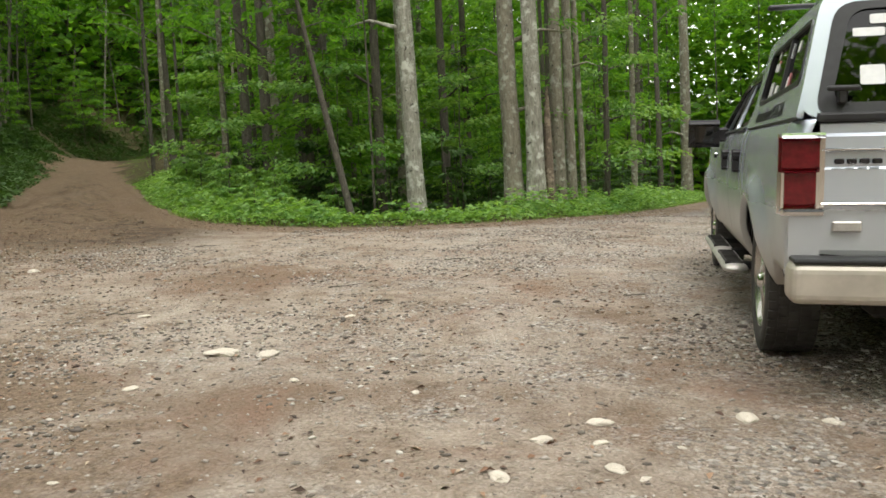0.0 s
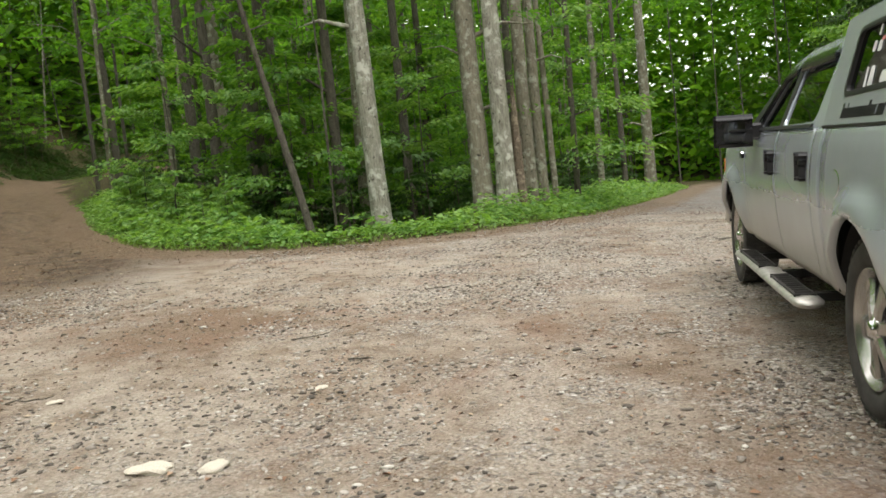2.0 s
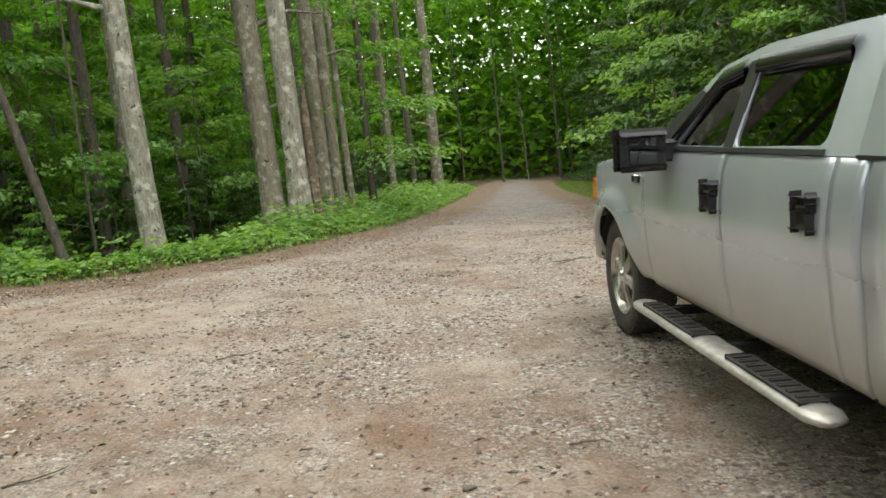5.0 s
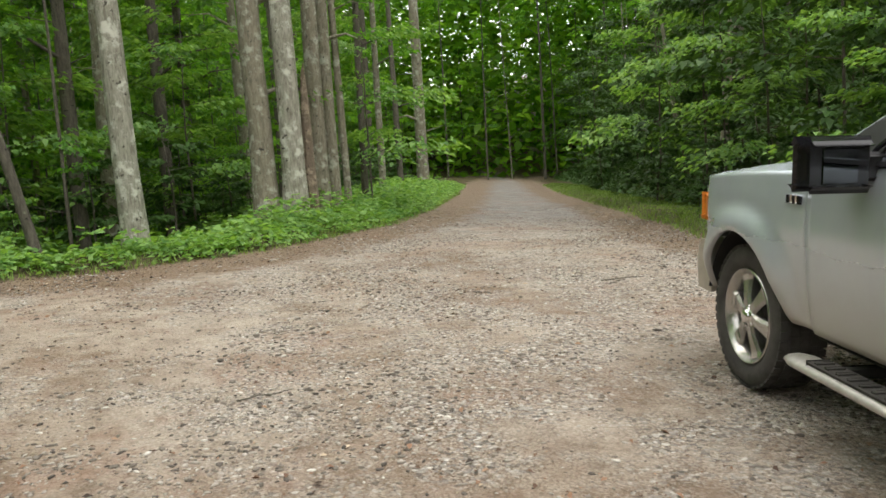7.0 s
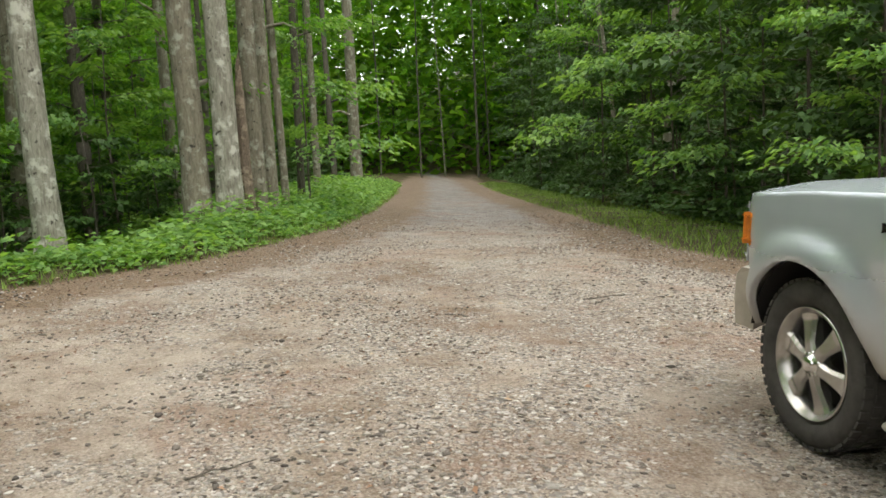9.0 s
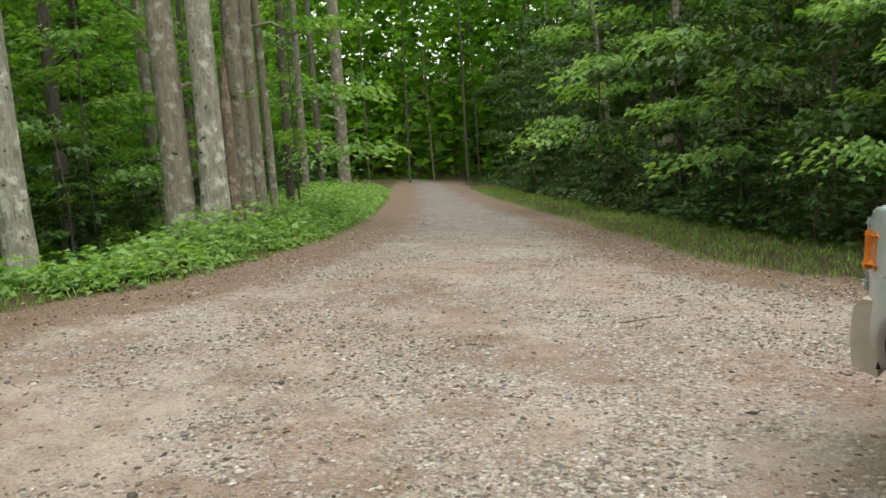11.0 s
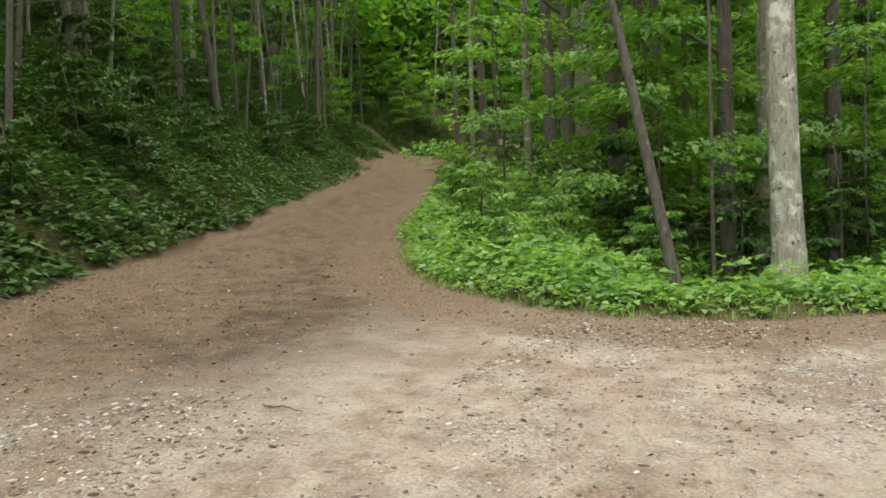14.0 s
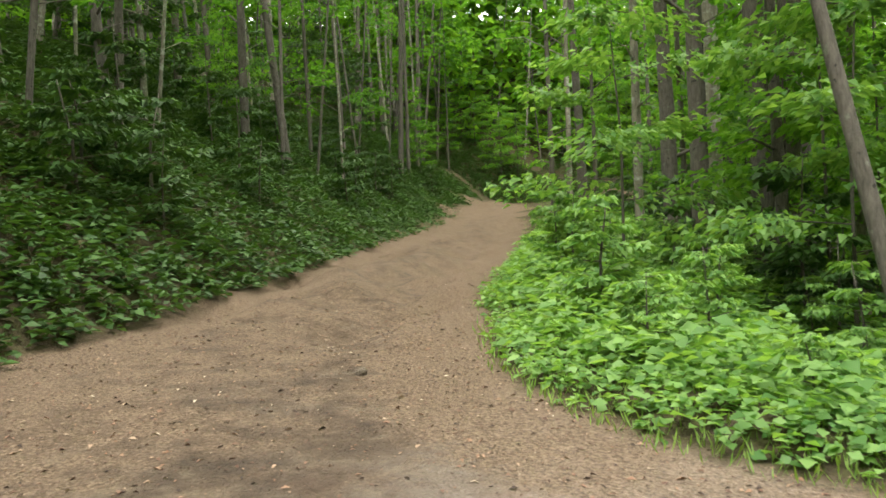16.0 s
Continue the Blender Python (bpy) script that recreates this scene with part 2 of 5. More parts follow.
def ground_material():
    m, nt, b = material("gravel_and_soil", 0.95)
    v = coords(nt)
    at = add(nt, "ShaderNodeAttribute", attribute_name="wild").outputs["Fac"]
    red = add(nt, "ShaderNodeAttribute", attribute_name="needles").outputs["Fac"]
    grey = add(nt, "ShaderNodeAttribute", attribute_name="loose_stone").outputs["Fac"]
    big = noise_tex(nt, v, 0.55, 5, 0.6)
    mid = noise_tex(nt, v, 3.5, 6, 0.65)
    soil = ramp(nt, mid, [(0.3, (0.17, 0.122, 0.085)), (0.5, (0.36, 0.29, 0.225)), (0.72, (0.52, 0.44, 0.36))])
    lane = add(nt, "ShaderNodeMapping")
    lane.inputs["Rotation"].default_value = (0, 0, 0.35)
    lane.inputs["Scale"].default_value = (1.0, 0.3, 1)
    nt.links.new(v, lane.inputs["Vector"])
    worn = noise_tex(nt, lane.outputs[0], 0.9, 5, 0.6, 0.5)
    soil = mix(nt, ramp(nt, worn, [(0.42, (0, 0, 0)), (0.62, (0.75, 0.75, 0.75))]), soil, (0.54, 0.475, 0.405))
    soil = mix(nt, ramp(nt, big, [(0.38, (0.85, 0.85, 0.85)), (0.52, (0, 0, 0))]), soil, (0.21, 0.14, 0.09))
    scuff = noise_tex(nt, v, 7.0, 8, 0.75, 0.4)
    soil = mix(nt, ramp(nt, scuff, [(0.30, (0.75, 0.75, 0.75)), (0.44, (0, 0, 0))]), soil, (0.11, 0.078, 0.052))
    # crushed stone: small cells in greys and buffs
    vo = add(nt, "ShaderNodeTexVoronoi")
    vo.inputs["Scale"].default_value = 42
    nt.links.new(v, vo.inputs["Vector"])
    vo2 = add(nt, "ShaderNodeTexVoronoi")
    vo2.inputs["Scale"].default_value = 95
    nt.links.new(v, vo2.inputs["Vector"])
    sep = add(nt, "ShaderNodeSeparateColor")
    nt.links.new(vo.outputs["Color"], sep.inputs[0])
    sep2 = add(nt, "ShaderNodeSeparateColor")
    nt.links.new(vo2.outputs["Color"], sep2.inputs[0])
    stone = ramp(nt, sep.outputs[0], [(0.0, (0.11, 0.098, 0.088)), (0.5, (0.34, 0.315, 0.285)), (0.88, (0.55, 0.51, 0.465)), (1.0, (0.74, 0.71, 0.66))])
    fine = ramp(nt, sep2.outputs[1], [(0.0, (0.10, 0.08, 0.062)), (0.5, (0.42, 0.365, 0.305)), (1.0, (0.70, 0.64, 0.57))])
    cover = noise_tex(nt, v, 1.3, 6, 0.7)
    summed = add(nt, "ShaderNodeMath", operation="ADD")
    nt.links.new(cover, summed.inputs[0])
    gsc = add(nt, "ShaderNodeMath", operation="MULTIPLY_ADD")
    nt.links.new(grey, gsc.inputs[0])
    gsc.inputs[1].default_value = 0.14
    gsc.inputs[2].default_value = -0.08
    nt.links.new(gsc.outputs[0], summed.inputs[1])
    col = mix(nt, ramp(nt, summed.outputs[0], [(0.42, (0.08, 0.08, 0.08)), (0.60, (0.6, 0.6, 0.6))]), soil, fine)
    pick = add(nt, "ShaderNodeMath", operation="MULTIPLY")
    nt.links.new(ramp(nt, sep.outputs[1], [(0.55, (0, 0, 0)), (0.6, (1, 1, 1))]), pick.inputs[0])
    nt.links.new(ramp(nt, summed.outputs[0], [(0.47, (0.02, 0.02, 0.02)), (0.58, (0.95, 0.95, 0.95))]), pick.inputs[1])
    col = mix(nt, pick.outputs[0], col, stone)
    gap = ramp(nt, vo.outputs["Distance"], [(0.25, (1, 1, 1)), (0.75, (0.5, 0.46, 0.42))])
    col = mix(nt, 0.4, col, gap, "MULTIPLY")
    far = add(nt, "ShaderNodeAttribute", attribute_name="fines").outputs["Fac"]
    col = mix(nt, far, col, ramp(nt, mid, [(0.3, (0.13, 0.125, 0.125)), (0.7, (0.27, 0.26, 0.255))]))
    rust = ramp(nt, noise_tex(nt, v, 0.8, 7, 0.7, 0.6), [(0.52, (0, 0, 0)), (0.66, (0.55, 0.55, 0.55))])
    col = mix(nt, rust, col, (0.27, 0.165, 0.115))
    # brown road mud, its colour also darkened for shade of overhanging bank trees
    shaded_mud = add(nt, "ShaderNodeAttribute", attribute_name="shaded_mud").outputs["Fac"]
    muddy = ramp(nt, noise_tex(nt, v, 2.6, 7, 0.7, 0.8), [(0.32, (0.035, 0.023, 0.015)), (0.52, (0.075, 0.052, 0.033)), (0.72, (0.18, 0.138, 0.092))])
    col = mix(nt, shaded_mud, col, muddy)
    # rust-brown fallen needles and bark
    nee = noise_tex(nt, v, 2.1, 8, 0.75)
    nsum = add(nt, "ShaderNodeMath", operation="MULTIPLY_ADD")
    nt.links.new(red, nsum.inputs[0])
    nsum.inputs[1].default_value = 0.5
    nt.links.new(nee, nsum.inputs[2])
    nfine = ramp(nt, noise_tex(nt, v, 38, 5, 0.8), [(0.35, (0.065, 0.042, 0.027)), (0.5, (0.19, 0.13, 0.083)), (0.7, (0.38, 0.29, 0.20))])
    col = mix(nt, ramp(nt, nsum.outputs[0], [(0.52, (0, 0, 0)), (0.72, (0.8, 0.8, 0.8))]), col, nfine)
    # forest floor
    leafy = ramp(nt, noise_tex(nt, v, 9, 8, 0.75), [(0.3, (0.03, 0.024, 0.014)), (0.5, (0.075, 0.06, 0.03)), (0.68, (0.10, 0.11, 0.035))])
    edge = add(nt, "ShaderNodeMath", operation="MULTIPLY_ADD")
    nt.links.new(noise_tex(nt, v, 2.2, 6, 0.7), edge.inputs[0])
    edge.inputs[1].default_value = 0.8
    nt.links.new(at, edge.inputs[2])
    col = mix(nt, ramp(nt, edge.outputs[0], [(0.75, (0, 0, 0)), (1.0, (1, 1, 1))]), col, leafy)
    nt.links.new(col, b.inputs["Base Color"])
    first = bump(nt, b, vo.outputs["Distance"], 0.9, 0.018)
    bump(nt, b, noise_tex(nt, v, 30, 6, 0.75), 0.9, 0.03, first)
    b.inputs["Specular IOR Level"].default_value = 0.25
    return m


GROUND = ground_material()
gm = mesh_from("ground", np.stack([X, Y, Z], -1).reshape(-1, 3).tolist(), gf.tolist(), GROUND, True)
for key, val in (("wild", ease(wild, -0.5, 0.7)),
                 ("needles", np.maximum.reduce([ease(wild, -1.6, -0.1), 0.9 * np.exp(-((X + 3.2) / 1.5) ** 2 - ((Y - 3.5) / 1.6) ** 2),
                                                0.34 * ease(-X - 0.15 * Y, 1.0, 5.0)])),
                 ("shaded_mud", 0.92 * ease(-X - 0.1 * Y, 1.2, 3.6) * ease(Y, 8.5, 13.0)),
                 ("fines", 0.8 * ease(Y, 15, 23) * ease(X - 0.25 * (Y - 16), 0.5, 3.0)),
                 ("loose_stone", ease(X + 0.12 * Y, -1.0, 3.5))):
    a = gm.attributes.new(key, "FLOAT", "POINT")
    a.data.foreach_set("value", np.asarray(val, np.float32).ravel())
tagged(new("ground", gm), "sloping gravel road and clearing with brown soil and forest floor", "ground", kind="structure")


# ---- trees ----
def tube(path, radii, sides=10, seed=0):
    """Verts and faces of a tapered tube along a path, a little uneven."""
    r = np.random.default_rng(seed)
    verts, faces = [], []
    n = len(path)
    for i, (p, rad) in enumerate(zip(path, radii)):
        d = (Vector(path[min(i + 1, n - 1)]) - Vector(path[max(i - 1, 0)])).normalized()
        a = d.orthogonal().normalized() if abs(d.z) < 0.9 else (Vector((1, 0, 0)) - d * d.x).normalized()
        b = d.cross(a)
        for k in range(sides):
            w = 2 * math.pi * k / sides
            q = rad * (1 + r.uniform(-0.06, 0.06))
            verts.append(tuple(Vector(p) + a * math.cos(w) * q + b * math.sin(w) * q))
    for i in range(n - 1):
        for k in range(sides):
            faces.append((i * sides + k, i * sides + (k + 1) % sides, (i + 1) * sides + (k + 1) % sides, (i + 1) * sides + k))
    faces.append(tuple(range((n - 1) * sides, n * sides)))
    return verts, faces


def join(pieces):
    verts, faces = [], []
    for v, f in pieces:
        k = len(verts)
        verts += v
        faces += [tuple(i + k for i in q) for q in f]
    return verts, faces


def spray(r, start, direction, length, count, size, droop=0.15):
    """Leaves in a flat fan along a twig: layered, nearly level, as on maples."""
    t = r.uniform(0.1, 1.0, count)
    d = np.asarray(direction, float) / np.linalg.norm(direction)
    side = np.array([-d[1], d[0], 0.0])
    side /= np.linalg.norm(side) + 1e-9
    w = r.uniform(-1, 1, count) * length * 0.42 * np.sqrt(t) * (1.2 - 0.5 * t)
    c = np.asarray(start) + d * (t * length)[:, None] + side * w[:, None]
    c[:, 2] += r.normal(0, 0.05 * length, count) - droop * length * t * t - 0.12 * np.abs(w)
    al = d * r.uniform(0.2, 1, count)[:, None] + side * (np.sign(w) * r.uniform(0.2, 1.2, count))[:, None]
    al[:, 2] -= r.uniform(0.0, 0.6, count)
    nm = np.stack([r.normal(0, 0.35, count), r.normal(0, 0.35, count), np.ones(count)], 1)
    return leaves(c, al, nm, r.uniform(0.7, 1.3, count) * size)


def tree_meshes(seed, tall, diam, bark, lean=(0.0, 0.0), crown_from=0.45, limbs=16, per=70, size=0.26, spread=3.6, leaf=None, snag=0, low=0):
    """Trunk with limbs, and a crown of leafy sprays."""
    r = np.random.default_rng(seed)
    n = 14
    path, rad = [], []
    wob = r.normal(0, 0.018, (n, 2)).cumsum(0) * tall / 12
    for i in range(n):
        k = (i / (n - 1)) ** 1.5
        z = k * tall
        path.append((lean[0] * z + wob[i, 0] * k, lean[1] * z + wob[i, 1] * k, z - 0.35))
        flare = 1 + 0.55 * math.exp(-z / (diam * 0.7))
        rad.append(diam / 2 * flare * (1 - 0.82 * k ** 1.1))
    pieces = [tube(path, rad, 12, seed)]
    sprays = []

    def at(z):
        zs = [p[2] for p in path]
        return np.array([np.interp(z, zs, [p[j] for p in path]) for j in (0, 1)] + [z]), float(np.interp(z, zs, rad))
    heights = list(tall * (crown_from + (1 - crown_from) * r.uniform(0, 0.98, limbs))) + list(r.uniform(1.8, 5.0, low))
    for z in heights:
        p, q = at(z)
        a = r.uniform(0, 2 * math.pi)
        grow = spread * (1.15 - 0.7 * z / tall) * r.uniform(0.6, 1.1) if z > 5.2 else r.uniform(0.9, 2.0)
        d = np.array([math.cos(a), math.sin(a), r.uniform(0.15, 0.8) if z > 5.2 else r.uniform(-0.1, 0.3)])
        e = p + d * grow
        m = p + d * grow * 0.5 + np.array([0, 0, 0.12 * grow])
        pieces.append(tube([tuple(p), tuple(m), tuple(e)], [max(q * 0.35, 0.012), max(q * 0.2, 0.008), 0.005], 5, seed))
        for s in range(5 if z > 5.2 else 2):
            b = a + r.uniform(-1.3, 1.3)
            o = p + (m - p) * 2 * r.uniform(0.3, 1.0)
            sprays.append(spray(r, o, (math.cos(b), math.sin(b), r.uniform(-0.15, 0.35)), grow * r.uniform(0.5, 0.8), per // 5 if z > 5.2 else per // 2, size if z > 5.2 else size * 0.55))
    for s in range(snag):
        z = r.uniform(1.5, 7)
        p, q = at(z)
        a = r.uniform(0, 6.28)
        g = r.uniform(0.4, 1.3)
        d = np.array([math.cos(a), math.sin(a), r.uniform(-0.2, 0.5)])
        pieces.append(tube([tuple(p), tuple(p + d * g)], [max(0.012, q * 0.12), 0.004], 5, seed))
    v, f = join(pieces)
    trunk = mesh_from("trunk", v, f, bark, True)
    crown = quads("crown", np.concatenate(sprays), leaf or LEAF)
    return trunk, crown


def plant_tree(meshes, x, y, turn=0.0, scale=1.0, label="", group="", sink=0.0, tilt=(0, 0), name="tree"):
    top = empty(name, label, "tree", group)
    top.matrix_world = pose(x, y, float(height(x, y)) - sink, tilt[0], tilt[1], turn) @ Matrix.Scale(scale, 4)
    part("trunk", meshes[0], top)
    part("crown", meshes[1], top)
    return top


# the trees one can tell apart: place, girth, lean, bark
NAMED = [
    ("pale lichen-spotted hardwood trunk at the gravel's edge", -0.56, 20.0, 0.46, (-0.022, 0.0), BARK_PALE),
    ("thin mossy tree leaning over the verge plants", -1.87, 18.8, 0.19, (-0.19, 0.02), BARK_DARK),
    ("thick grey-brown trunk in a close row of trees", 1.77, 20.41, 0.47, (-0.008, 0), BARK_GREY),
    ("pale lichen-patched trunk in a close row of trees", 2.30, 20.3, 0.46, (0.0, 0), BARK_PALE),
    ("straight grey trunk in a close row of trees", 3.01, 21.42, 0.36, (0.004, 0), BARK_GREY),
    ("slim grey trunk in a close row of trees", 3.45, 22.14, 0.29, (-0.004, 0), BARK_GREY),
    ("thin grey trunk at the end of the row", 3.84, 22.56, 0.17, (-0.02, 0), BARK_GREY),
]
for k, (text, x, y, dm, ln, bark) in enumerate(NAMED):
    ms = tree_meshes(100 + k, 8.5 if k == 1 else 19 + 0.7 * k, dm, bark, ln, 0.42, 12, 60, 0.24, 3.2, low=(1, 0, 2, 1, 0, 1, 1)[k], snag=0)
    plant_tree(ms, x, y, 0, 1, text)

MIDDLE = [(-13.46, 39.69, 0.21), (-13.1, 40.4, 0.22), (-14.08, 44.8, 0.43), (-14.23, 46.87, 0.2), (-8.09, 32.05, 0.25), (-6.82, 30.34, 0.4),
          (-7.19, 33.35, 0.18), (-5.98, 30.56, 0.55), (-4.29, 26.83, 0.46), (-4.0, 28.2, 0.42), (-2.74, 27.08, 0.19), (-1.62, 20.16, 0.07),
          (-1.56, 22.17, 0.3), (-1.02, 23.2, 0.42), (0.18, 25.2, 0.3), (5.29, 26.83, 0.21), (7.91, 34.41, 0.28), (11.43, 43.8, 0.32),
          (0.17, 28.0, 0.2), (14.4, 49.3, 0.66), (-5.3, 26.2, 0.35), (-3.7, 24.6, 0.2), (2.3, 27.5, 0.3), (4.0, 31.0, 0.34)]
protos = {}
for b, bark in (("dark", BARK_DARK), ("grey", BARK_GREY)):
    for g in (0.12, 0.2, 0.3, 0.45):
        for s in range(2):
            protos[b, g, s] = tree_meshes(int(g * 100) + 7 * s + (50 if b == "dark" else 0), 15 + 16 * g, g, bark, (random.uniform(-0.03, 0.03), random.uniform(-0.03, 0.03)),
                                          0.30 if g < 0.25 else 0.42, 10, 55, 0.30, 3.5, snag=5, low=3 if g < 0.25 else 1)
for k, (x, y, dm) in enumerate(MIDDLE):
    g = min((0.12, 0.2, 0.3, 0.45), key=lambda q: abs(q - dm))
    dark = k % 3 != 1
    plant_tree(protos["dark" if dark else "grey", g, k % 2], x, y, 47 * k, dm / g,
               ("slim" if dm < 0.25 else "tall") + (" dark-barked" if dark else " grey-barked") + " forest tree among green undergrowth", "trees of the wood between the roads")


def scatter(count, inside, gap, seed, box):
    r = np.random.default_rng(seed)
    got = []
    for _ in range(count * 60):
        if len(got) >= count:
            break
        x, y = r.uniform(box[0], box[1]), r.uniform(box[2], box[3])
        if inside(x, y) and all((x - a) ** 2 + (y - b) ** 2 > gap * gap for a, b in got):
            got.append((x, y))
    return got


def isle(lo):
    return lambda x, y: verge(x, y)[0] > lo


def west(lo, hi=99):
    return lambda x, y: lo < verge(x, y)[1] < hi


def east(lo, hi=99):
    return lambda x, y: lo < verge(x, y)[2] < hi


def south(x, y):
    return y < -21


named_xy = [(x, y) for _, x, y, *_ in NAMED] + [(x, y) for x, y, _ in MIDDLE]
for tag, spots, sizes, group in (
        ("island", [p for p in scatter(48, isle(6), 2.2, 3, (-22, 26, 27, 75)) if min(math.hypot(p[0] - a, p[1] - b) for a, b in named_xy) > 1.4], (0.12, 0.2, 0.3, 0.45), "trees of the wood between the roads"),
        ("west", scatter(150, west(2.2, 24), 1.2, 4, (-45, -5, -5, 75)), (0.12, 0.2, 0.12, 0.2, 0.3), "slender trees on the shaded bank"),
        ("east", scatter(55, east(4.0, 26), 2.0, 5, (7, 60, -10, 80)), (0.12, 0.2, 0.3), "trees on the dark slope"),
        ("north", scatter(60, lambda a, b: math.hypot(a, b - 10) > 50 and (a > -6 or max(verge(a, b)) > 1.5), 2.0, 8, (-45, 45, 50, 78)), (0.2, 0.12, 0.3), "trees closing the far end"),
        ("south", scatter(26, south, 3.0, 6, (-25, 25, -45, -21)), (0.2, 0.3, 0.45), "trees behind the clearing")):
    for k, (x, y) in enumerate(spots):
        g = sizes[k % len(sizes)]
        key = ("dark" if k % 4 else "grey", g, k % 2)
        plant_tree(protos[key], x, y, (k * 77) % 360, 0.85 + 0.05 * (k % 7),
                   {"island": "forest tree with rough bark deep in the wood", "west": "slender straight tree on a steep leafy bank",
                    "east": "tree on a dark steep leafy slope", "north": "distant forest tree where the roads bend out of sight", "south": "tall forest tree at the clearing's edge"}[tag], group, 0.0,
                   (0, (8 * math.sin(k * 1.7)) if tag in ("west", "east") else 0))


# ---- understory: saplings and shrubs in level layers of leaves ----
def sapling_meshes(seed, tall, layers, per, size, spread, leaf):
    r = np.random.default_rng(seed)
    pieces = [tube([(0, 0, -0.2), (0.05, 0, tall * 0.5), (r.normal(0, 0.1), r.normal(0, 0.1), tall)], [0.03, 0.02, 0.006], 6, seed)]
    sprays = []
    for i in range(layers):
        z = tall * (0.22 + 0.78 * (i + r.uniform(0, 0.8)) / layers)
        a = i * 2.4 + r.uniform(-0.5, 0.5)
        g = spread * r.uniform(0.65, 1.1) * (1.15 - 0.5 * z / tall)
        d = np.array([math.cos(a), math.sin(a), r.uniform(0.0, 0.3)])
        pieces.append(tube([(0.03, 0, z), tuple(np.array([0.03, 0, z]) + d * g * 0.8)], [0.012, 0.004], 4, seed))
        sprays.append(spray(r, (0, 0, z), d, g, per, size, 0.12))
        sprays.append(spray(r, np.array([0, 0, z]) + d * g * 0.4, (math.cos(a + 0.7), math.sin(a + 0.7), 0.1), g * 0.6, per // 2, size, 0.12))
    v, f = join(pieces)
    return mesh_from("stem", v, f, BARK_DARK, True), quads("foliage", np.concatenate(sprays), leaf)


def plant_sapling(ms, x, y, turn, scale, label, group, name="sapling"):
    top = empty(name, label, "shrub" if name == "shrub" else "sapling", group)
    top.matrix_world = pose(x, y, float(height(x, y)), 0, 0, turn) @ Matrix.Scale(scale, 4)
    part("stem", ms[0], top)
    part("foliage", ms[1], top)


SAP = [sapling_meshes(300 + k, 4.5 + 0.8 * (k % 4), 13, 80, 0.17, 1.9, LEAF_LOW) for k in range(5)]
SAP_BIG = [sapling_meshes(320 + k, 8.5 + k, 18, 110, 0.24, 2.9, LEAF_LOW) for k in range(4)]
# copies of the saplings, and the shrubs, in the shade-darkened leaf green
SAP_SHADED = [sapling_meshes(330 + k, 4.8 + 1.3 * k, 15, 95, 0.19, 2.2, LEAF_SHADE) for k in range(4)]
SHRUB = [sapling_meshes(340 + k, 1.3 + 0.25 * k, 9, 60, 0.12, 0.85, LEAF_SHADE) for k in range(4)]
for k, (x, y) in enumerate(scatter(85, isle(4.5), 1.3, 11, (-20, 24, 21, 60))):
    plant_sapling((SAP + SAP_BIG)[k % 9] if y > 25 else SAP[k % 5], x, y, 67 * k, 0.7 + 0.07 * (k % 6), "young broadleaf sapling in level leaf layers under tall trees", "saplings in the wood between the roads")
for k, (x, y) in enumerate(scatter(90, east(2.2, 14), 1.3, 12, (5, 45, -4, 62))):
    plant_sapling(SAP_SHADED[k % 4], x, y, 67 * k, 0.75 + 0.07 * (k % 6), "leafy young tree on the dark slope beside the road", "saplings on the dark slope")
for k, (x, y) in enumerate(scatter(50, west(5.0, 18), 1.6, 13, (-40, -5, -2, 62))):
    plant_sapling(SAP_SHADED[k % 4] if k % 3 else SAP[k % 5], x, y, 67 * k, 0.6 + 0.06 * (k % 6), "leafy young tree on the steep shaded bank", "saplings on the shaded bank")
SHRUB_LIGHT = [sapling_meshes(350 + k, 1.2 + 0.3 * k, 10, 60, 0.13, 0.8, LEAF_PLANT) for k in range(3)]
for k, (x, y) in enumerate(scatter(34, lambda a, b: 1.0 < verge(a, b)[0] < 4.5 and a < -2.2, 0.9, 16, (-11, -2, 16, 27))):
    plant_sapling(SHRUB_LIGHT[k % 3], x, y, 67 * k, 0.4 + 0.06 * (k % 6), "light green leafy bush among the verge herbs", "light bushes on the verge", "shrub")
for k, (x, y) in enumerate(scatter(60, west(0.9, 12), 1.3, 15, (-36, 6, 50, 84))):
    plant_sapling(SAP[k % 5], x, y, 67 * k, 0.6 + 0.08 * (k % 6), "bright leafy young tree where the dirt road bends away", "young trees at the far bend")
for k, (x, y) in enumerate(scatter(210, lambda a, b: west(0.7, 9)(a, b) or east(1.6, 6)(a, b) or (verge(a, b)[0] > 3.0 and b > 19), 0.85, 14, (-24, 22, 3, 50))):
    plant_sapling(SHRUB[k % 4], x, y, 67 * k, 0.7 + 0.09 * (k % 6), "low dense green shrub on the forest edge", "shrubs at the forest edge", "shrub")


# ---- far woods ----
def far_woods():
    r = np.random.default_rng(21)
    n = 520000
    a = r.uniform(0, 2 * math.pi, n)
    d = r.uniform(58, 105, n)
    x, y = d * np.cos(a), 15 + d * np.sin(a)
    z = height(x, y) + 32 * r.beta(1.0, 0.95, n)
    off = (np.maximum.reduce(verge(x, y)) > 1.0) | (x > -6) | (y > 72)
    x, y, z = x[off], y[off], z[off]
    n = len(x)
    c = np.stack([x, y, z], 1)
    al = r.normal(0, 1, (n, 3)) * (1, 1, 0.4)
    nm = r.normal(0, 0.6, (n, 3)) + (0, 0, 1)
    return quads("far_woods", leaves(c, al, nm, r.uniform(0.55, 1.2, n), 0.65), LEAF_BACKLIT)


